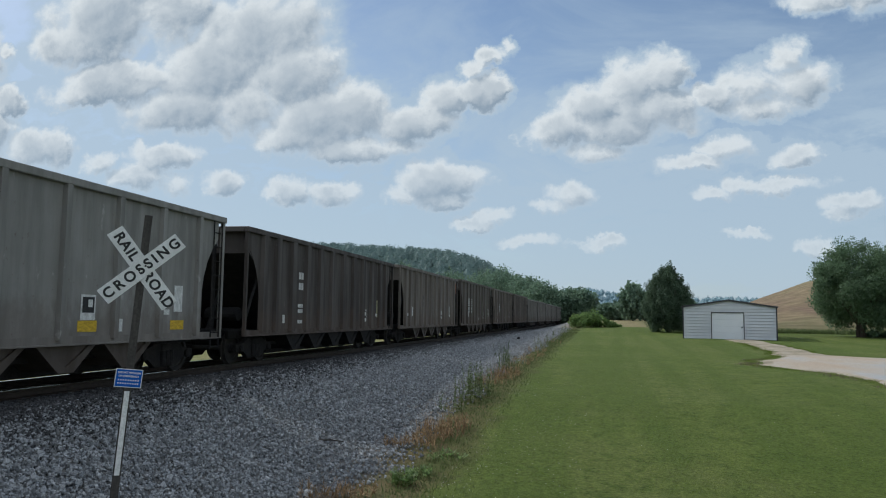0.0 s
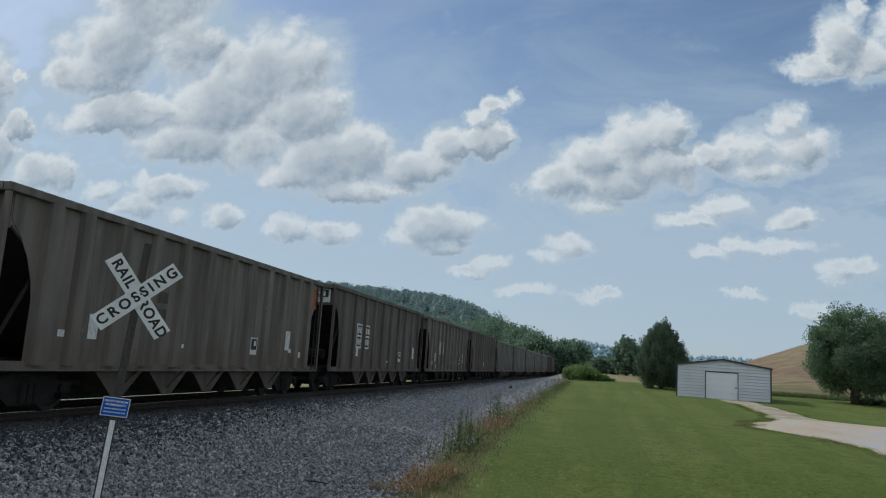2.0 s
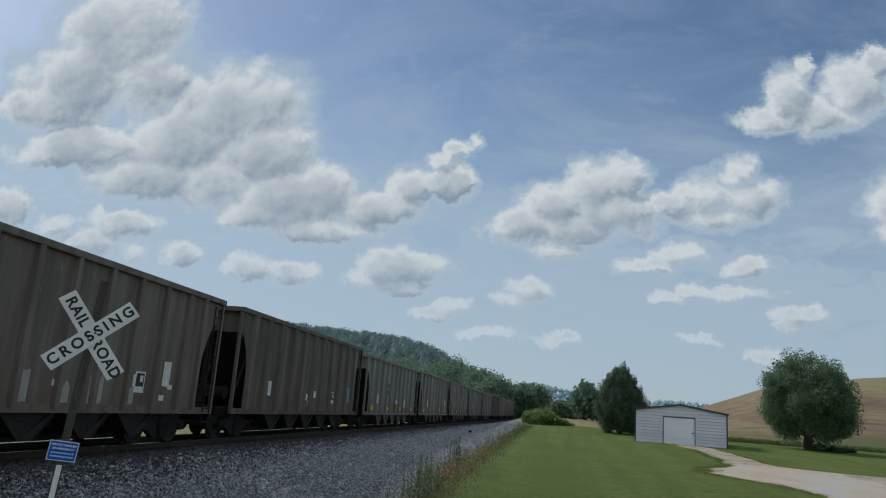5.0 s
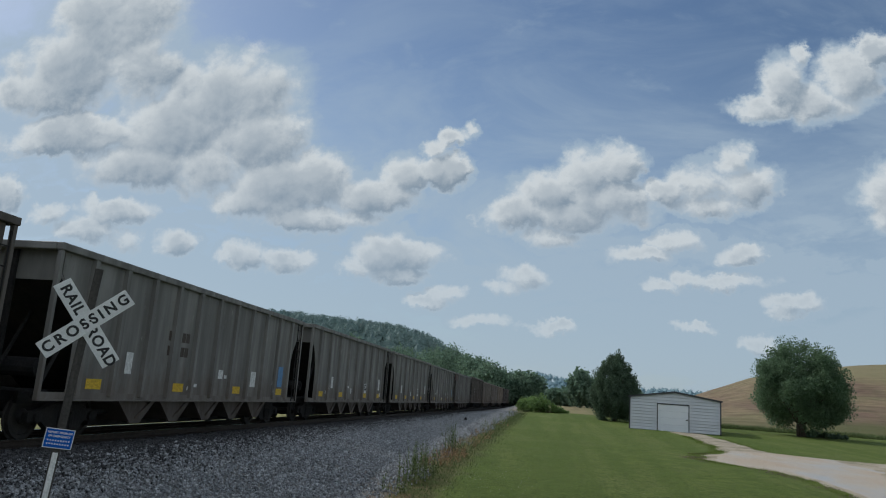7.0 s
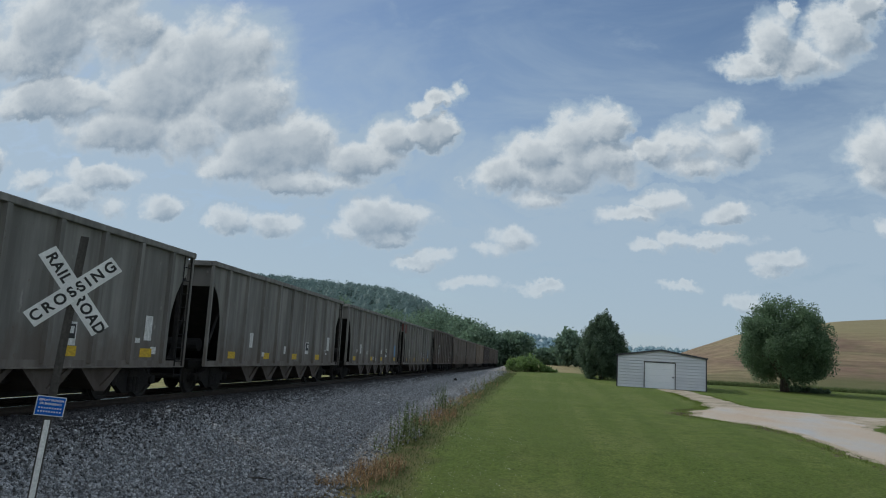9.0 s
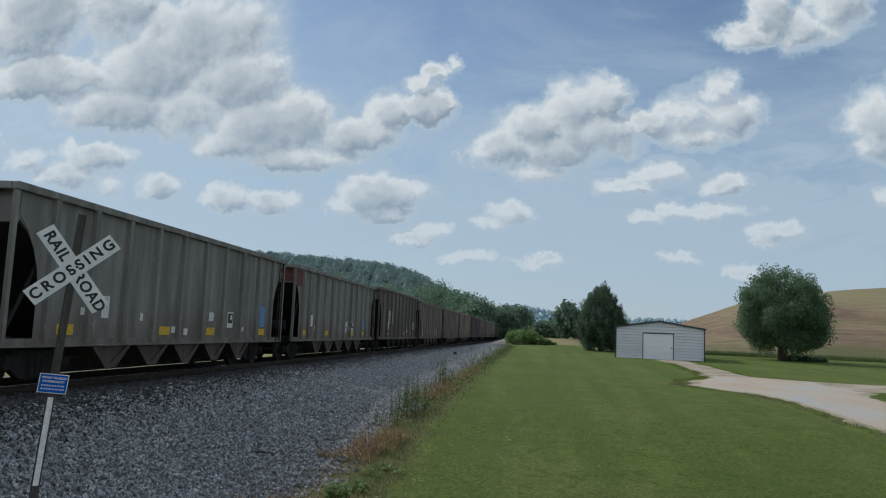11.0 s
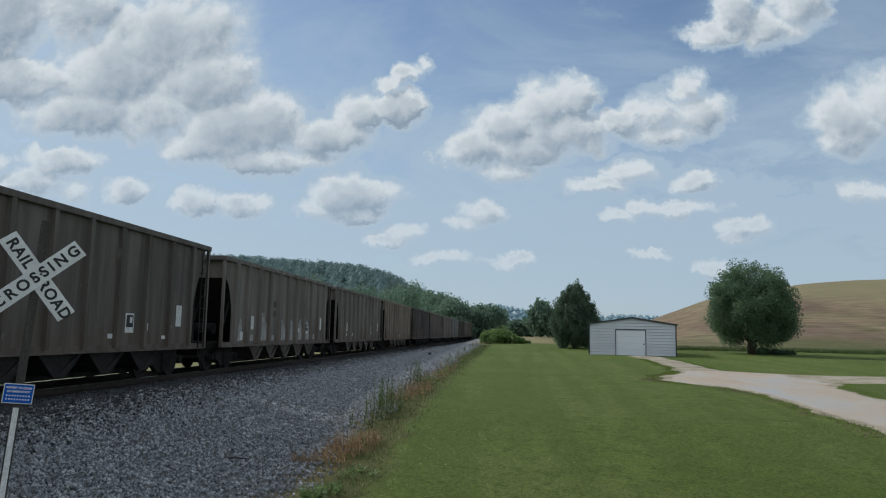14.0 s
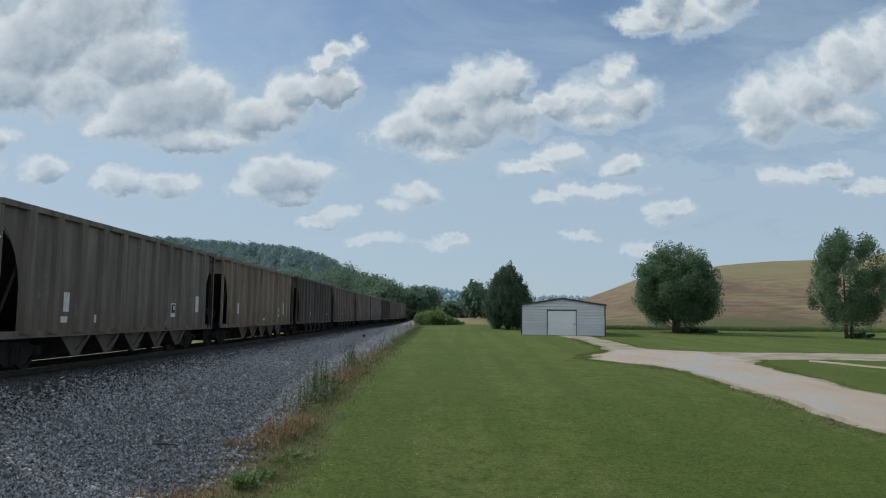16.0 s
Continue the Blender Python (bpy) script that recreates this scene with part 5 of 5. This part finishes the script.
FAR = [  # beyond the lawn's end: x, y, height, width
    (-14.4, 180, 9.4, 10), (-11, 185, 8.3, 8), (-7.6, 190, 8.5, 8), (-4.6, 185, 7.2, 7), (6.0, 150, 7.0, 5.6), (8.4, 153, 5.2, 4.2), (1.5, 165, 3.4, 5), (4.0, 170, 3.8, 5),
    (12.5, 165, 5.4, 6), (15.5, 168, 5.9, 6.4), (18.5, 176, 5.0, 6), (-28, 200, 14.0, 14), (-25, 212, 13, 13), (-19, 190, 10.8, 11), (-34, 215, 14, 14), (-40, 195, 12.5, 13), (-22, 225, 12, 12),
    (-46, 215, 13, 15), (-56, 205, 12.5, 15), (-44, 160, 12.5, 7), (-66, 215, 13, 15), (-78, 220, 13, 16), (-90, 215, 13, 16), (-104, 220, 13, 17), (-118, 215, 13, 17),
]
for i, (x, y, h, w) in enumerate(FAR):
    far_tree(x, y, h, w, 100 + i)


def woods(name, spots, crown, material, label, seed, quads=46):
    """Many crowns as one joined mesh: a leafy scatter round a rough core."""
    rng = np.random.default_rng(seed)
    cs = [(x, y, z + crown * 0.45) for x, y, z in spots]
    rs = [crown * rng.uniform(0.42, 0.72) for _ in spots]
    vs, fs = leaf_quads(cs, rs, [quads] * len(cs), crown * 0.07, rng, 0.85)
    core = np.array([(0, 0, 0.8), (0.75, 0, 0), (0, 0.75, 0.1), (-0.75, 0, 0), (0, -0.75, 0.1), (0, 0, -0.9)])
    tri = [(0, 1, 2), (0, 2, 3), (0, 3, 4), (0, 4, 1), (5, 2, 1), (5, 3, 2), (5, 4, 3), (5, 1, 4)]
    for c, r in zip(cs, rs):
        o = len(vs)
        vs.extend((np.array(c) + core * r * rng.uniform(0.7, 1.05, (6, 1))).tolist())
        fs.extend(tuple(i + o for i in t) for t in tri)
    return tagged(new(name, raw_mesh(name, vs, fs, material)), label, "woods", kind="stuff")


def ridge(name, y0, depth, top, x_range, step, material, label, seed, crown, quads):
    """A wooded ridge: a hill sheet and the crowns on it. top(u): crest height per unit of distance."""
    rng = np.random.default_rng(seed)

    def z_at(x, y):
        u = x / y0
        k = sstep(y0 - depth, y0, y) * (1 - 0.6 * sstep(y0, y0 + depth * 2, y))
        return max(1.5, (2.5 + top(u) * y0 - crown * 0.9) * k + 4 * noise.noise((x * 0.012, y * 0.012, seed)) * k)

    xs = np.arange(x_range[0], x_range[1] + 1, step * 2.0)
    ys = np.arange(y0 - depth, y0 + depth, step * 2.0)
    vs = [(x, y, z_at(x, y)) for y in ys for x in xs]
    nx = len(xs)
    fs = [(j * nx + i, j * nx + i + 1, (j + 1) * nx + i + 1, (j + 1) * nx + i) for j in range(len(ys) - 1) for i in range(nx - 1)]
    tagged(new(name + "_slope", raw_mesh(name, vs, fs, material)), label + ", its ground", "hill", kind="structure")
    spots = []
    for y in np.arange(y0 - depth, y0 + step, step):
        for x in np.arange(x_range[0], x_range[1], step):
            px, py = x + rng.uniform(-0.5, 0.5) * step, y + rng.uniform(-0.5, 0.5) * step
            spots.append((px, py, z_at(px, py)))
    woods(name, spots, crown, material, label, seed, quads)


# the ridges' haze comes from their leaf colours
ridge("wooded_ridge", 650, 260, lambda u: float(np.interp(u, [-1.2, -0.7, -0.5, -0.39, -0.3, -0.237, -0.19, -0.16, -0.12, -0.07, 0.0], [0.07, 0.09, 0.103, 0.105, 0.100, 0.093, 0.086, 0.076, 0.055, 0.035, 0.01])), (-560, 0), 9.5, M_LEAF_RIDGE_HAZED, "wooded ridge beyond the railway with haze in its colour", 61, 12.0, 170)
ridge("far_wooded_ridge", 1900, 300, lambda u: float(np.interp(u, [-0.3, -0.1, -0.05, -0.02, 0.02, 0.06, 0.1, 0.14, 0.2, 0.3], [0.03, 0.036, 0.039, 0.041, 0.037, 0.030, 0.027, 0.031, 0.029, 0.02])), (-500, 560), 22, M_LEAF_FAR_HAZED, "far ridge with haze in its pale blue-green colour", 62, 20.0, 40)


def mid_woods():
    rng = np.random.default_rng(77)
    spots = []
    for _ in range(420):
        y = rng.uniform(240, 420)
        u = rng.uniform(-0.55, -0.035)
        h = float(np.interp(u, [-0.6, -0.16, -0.1, -0.05, 0.0, 0.05], [0.05, 0.05, 0.045, 0.032, 0.022, 0.015])) * y
        spots.append((u * y, y, 2.0 + max(0.0, h - 7) * rng.uniform(0.2, 0.9)))
    woods("mid_woods", spots, 8.5, M_LEAF_WOOD_HAZED, "green woods along the foot of the ridge", 78, 340)


mid_woods()


# tall weeds and dry tufts along the lawn's border
def weed(x, y, h, w, stalks, seed, material, name, label, lean=0.25, slim=0.2):
    rng = np.random.default_rng(seed)
    t = tagged(new(name), label, "weeds")
    t.location = (x, y, ground_z(x, y) - 0.02)
    vs, fs, b = [], [], Build()
    for i in range(stalks):
        bx0, by0 = rng.uniform(-w / 2, w / 2), rng.uniform(-w / 2, w / 2)
        hh = h * rng.uniform(0.55, 1.05)
        tx, ty = bx0 + rng.normal() * lean * hh * 0.4, by0 + rng.normal() * lean * hh * 0.4
        b.tube((bx0, by0, 0), (tx, ty, hh), 0.008, 0.003, 4, False)
        n = int(9 + hh * 16)
        for j in range(n):
            k = rng.uniform(0.08, 1.0)
            p = np.array([bx0 + (tx - bx0) * k, by0 + (ty - by0) * k, hh * k])
            a = rng.random() * 6.283
            ln = rng.uniform(0.05, 0.13) * (1.25 - 0.75 * k)
            d = np.array([math.cos(a), math.sin(a), rng.uniform(0.1, 0.9)]) * ln
            s = np.array([-math.sin(a), math.cos(a), 0]) * ln * slim
            o = len(vs)
            vs.extend([p.tolist(), (p + d * 0.5 + s).tolist(), (p + d).tolist(), (p + d * 0.5 - s).tolist()])
            fs.append((o, o + 1, o + 2, o + 3))
    tagged(part("stem", b.mesh("stem", material), t), kind="stuff")
    tagged(part("foliage", raw_mesh("foliage", vs, fs, material), t), kind="stuff")
    return t


def border():
    rng = random.Random(12)
    spec = [(-3.62, 20.4, 0.8, 0.7, 20), (-3.5, 21.3, 1.0, 0.7, 22), (-3.55, 22.4, 0.9, 0.7, 18), (-3.8, 19.2, 0.5, 0.7, 12), (-3.65, 28.6, 1.15, 0.5, 22), (-3.5, 29.5, 0.7, 0.6, 8), (-3.7, 47.5, 0.9, 0.9, 12), (-3.5, 43, 0.5, 0.8, 8), (-3.6, 56, 0.7, 1.2, 12), (-3.6, 64, 0.8, 1.5, 14), (-3.4, 72, 0.9, 1.8, 14), (-3.3, 80, 1.0, 2.0, 16), (-3.1, 86, 1.1, 2.2, 18)]
    for i, (x, y, h, w, n) in enumerate(spec):
        weed(x, y, h, w, n, 200 + i, M_WEED, "tall_weeds", "clump of tall green weeds at the edge of the ballast")
    dry = [(-3.55, 16.4, 0.42, 1.0, 60), (-3.7, 15.6, 0.35, 0.8, 40), (-3.4, 17.2, 0.35, 0.8, 36), (-3.5, 24.2, 0.4, 1.0, 36), (-3.4, 25.8, 0.45, 1.1, 40), (-3.35, 27.3, 0.4, 1.0, 34), (-3.4, 31.5, 0.35, 1.0, 20), (-3.4, 34, 0.35, 1.1, 18), (-3.3, 37, 0.35, 1.1, 16), (-3.4, 41, 0.35, 1.2, 14), (-4.35, 15.3, 0.22, 0.5, 18), (-3.9, 11.6, 0.3, 0.6, 24), (-4.4, 11.2, 0.35, 0.5, 20), (-3.4, 51, 0.4, 1.4, 12)]
    for i, (x, y, h, w, n) in enumerate(dry):
        weed(x, y, h, w, n, 300 + i, M_DRY, "dry_weeds", "clump of rust-brown dry weeds at the edge of the ballast", 0.6, 0.09)
    for i, (x, y, h, w, n) in enumerate([(-3.35, 12.6, 0.28, 0.4, 26), (-3.2, 13.3, 0.16, 0.5, 16), (-3.0, 14.6, 0.14, 0.7, 14)]):
        weed(x, y, h, w, n, 400 + i, M_BUSH, "grass_tuft", "bright green grass tuft at the lawn's edge", 0.5)


border()


def blades(name, region, count, height, material, label, seed, power=1.0):
    """Short blades scattered over region(rng) as one joined mesh."""
    rng = np.random.default_rng(seed)
    vs, fs = [], []
    for _ in range(count):
        x, y = region(rng)
        z = ground_z(x, y) - 0.01 + 0.06 * noise.noise((x * 0.08, y * 0.08, 3)) + 0.03 * noise.noise((x * 0.35, y * 0.35, 0))
        a, h = rng.random() * 6.283, height * rng.uniform(0.5, 1.2)
        w = 0.006 + 0.0002 * y
        dx, dy = math.cos(a) * w, math.sin(a) * w
        lx, ly = rng.normal() * h * 0.4, rng.normal() * h * 0.4
        o = len(vs)
        vs += [(x - dx, y - dy, z), (x + dx, y + dy, z), (x + lx, y + ly, z + h)]
        fs.append((o, o + 1, o + 2))
    return tagged(new(name, raw_mesh(name, vs, fs, material)), label, "grass", kind="stuff")


def near_lawn(rng):
    y = 8 + min(60.0, rng.exponential(4.5))
    x = -3.0 + (3.0 + min(11.0, y * 0.75)) * rng.random()
    return (x, y) if x < main_left(max(6, y))[0] - 0.3 else (rng.uniform(-3, 8), y)


def verge(rng):
    y = 9 + 75 * rng.random() ** 1.6
    return -3.1 + rng.normal() * 0.38, y


blades("lawn_grass", near_lawn, 90000, 0.028, M_GRASS_TUFT, "short mown lawn grass", 90)
blades("verge_grass", verge, 11000, 0.1, M_WEED, "rough verge grass along the ballast", 91)


def drive_edge(rng):
    s = 12 + 45 * rng.random()
    if rng.random() < 0.7:
        return main_left(s)[0] - 0.15 + rng.normal() * 0.22, s
    return main_right(s)[0] + 0.2 + rng.normal() * 0.2, s


blades("drive_edge_grass", drive_edge, 9000, 0.07, M_GRASS_TUFT, "ragged grass along the driveway's edge", 95)


def meadow_foot(rng):
    x = rng.uniform(15, 62)
    return x, 82.5 + 2.0 * noise.noise((x * 0.15, 0, 4)) + 3.2 * rng.random() ** 1.3


blades("meadow_foot_grass", meadow_foot, 16000, 0.5, M_WEED, "taller uncut grass along the foot of the meadow", 96)


def clods():
    """Clods and dead tufts along the ragged edge of the drive."""
    rng = np.random.default_rng(97)
    b = Build()
    for _ in range(1500):
        s = 17 + 23 * rng.random()
        x = main_left(s)[0] - 0.2 + rng.normal() * 0.28
        if noise.noise((s * 0.6, 0, 8)) < -0.12:
            continue
        r = rng.uniform(0.02, 0.065)
        z = ground_z(x, s) + 0.06 * noise.noise((x * 0.08, s * 0.08, 3))
        a = rng.random() * 3
        ring = [(x + r * k * math.cos(a + 1.57 * i), s + 1.5 * r * k * math.sin(a + 1.57 * i), z - 0.02) for i, k in enumerate(rng.uniform(0.7, 1.3, 4))]
        b.add(ring + [(x, s, z + r * 0.45)], [(0, 1, 4), (1, 2, 4), (2, 3, 4), (3, 0, 4)])
    tagged(new("dirt_clods", raw_mesh("dirt_clods", b.v, b.f, M_CLOD)), "dark clods and dead tufts along the driveway's edge", "dirt", kind="stuff")


clods()


def clover():
    rng = np.random.default_rng(93)
    b = Build()
    for _ in range(420):
        y = 9 + 16 * rng.random() ** 1.5
        x = -2.7 + 2.4 * rng.random() ** 1.6 if rng.random() < 0.88 else rng.uniform(-2.5, 6)
        z = ground_z(x, y) + 0.05
        r = 0.008
        b.add([(x, y, z + r), (x + r, y, z), (x, y + r, z), (x - r, y, z), (x, y - r, z)], [(0, 1, 2), (0, 2, 3), (0, 3, 4), (0, 4, 1)])
    tagged(new("clover_flowers", raw_mesh("clover_flowers", b.v, b.f, M_CLOVER)), "small white clover heads in the lawn", "clover", kind="stuff")


clover()

# debris on the ballast
stick = tagged(new("stick", Build().tube((-0.3, 0, 0.05), (0.05, 0.06, 0.07), 0.022, 0.02, 6).tube((0.05, 0.06, 0.07), (0.36, 0.04, 0.05), 0.02, 0.01, 6).mesh("stick", M_POST)), "dark broken stick lying on the ballast", "stick")
stick.location = (-5.55, 14.6, ground_z(-5.55, 14.6))

rock = Build().add([(0, 0, 0.34), (0.2, 0.02, 0.1), (0.05, 0.18, 0.14), (-0.19, 0.04, 0.12), (-0.02, -0.17, 0.1), (0.16, 0.1, 0.22), (0, 0, -0.05)], [(0, 1, 5), (0, 5, 2), (0, 2, 3), (0, 3, 4), (0, 4, 1), (6, 5, 1), (6, 2, 5), (6, 3, 2), (6, 4, 3), (6, 1, 4)])
rock = tagged(new("dark_rock", rock.mesh("dark_rock", M_STEEL)), "lone dark rock lying on the ballast bank", "rock")
rock.scale = (0.7, 0.7, 0.7)
rock.location = (-6.2, 56, ground_z(-6.2, 56))


marker = Build().box(-0.07, 0.07, -0.07, 0.07, -0.15, 0.1).mesh("marker_stub", M_SIGN_WHITE, bevel=0.02)
marker = tagged(new("marker_stub", marker), "short white concrete stub standing among dry weeds", "marker")
marker.matrix_basis = pose(-4.6, 11.35, ground_z(-4.6, 11.35), 4, 6, 20)


# ================= movement =================
D = 9.74


def car_place(k, t):
    return D * (0.16288 + 1.65791 * k - 1.27651 * t + 0.000815 * t * t) - 7.45


def motions():
    for k, car in cars.items():
        walk(car, [(t, pose(RAIL_X, car_place(k, t), RAIL_Z)) for t in (0.0, 2.0, 4.0, 6.0, 8.0, 10.0, 12.0, 14.0, 16.0)])


motions()
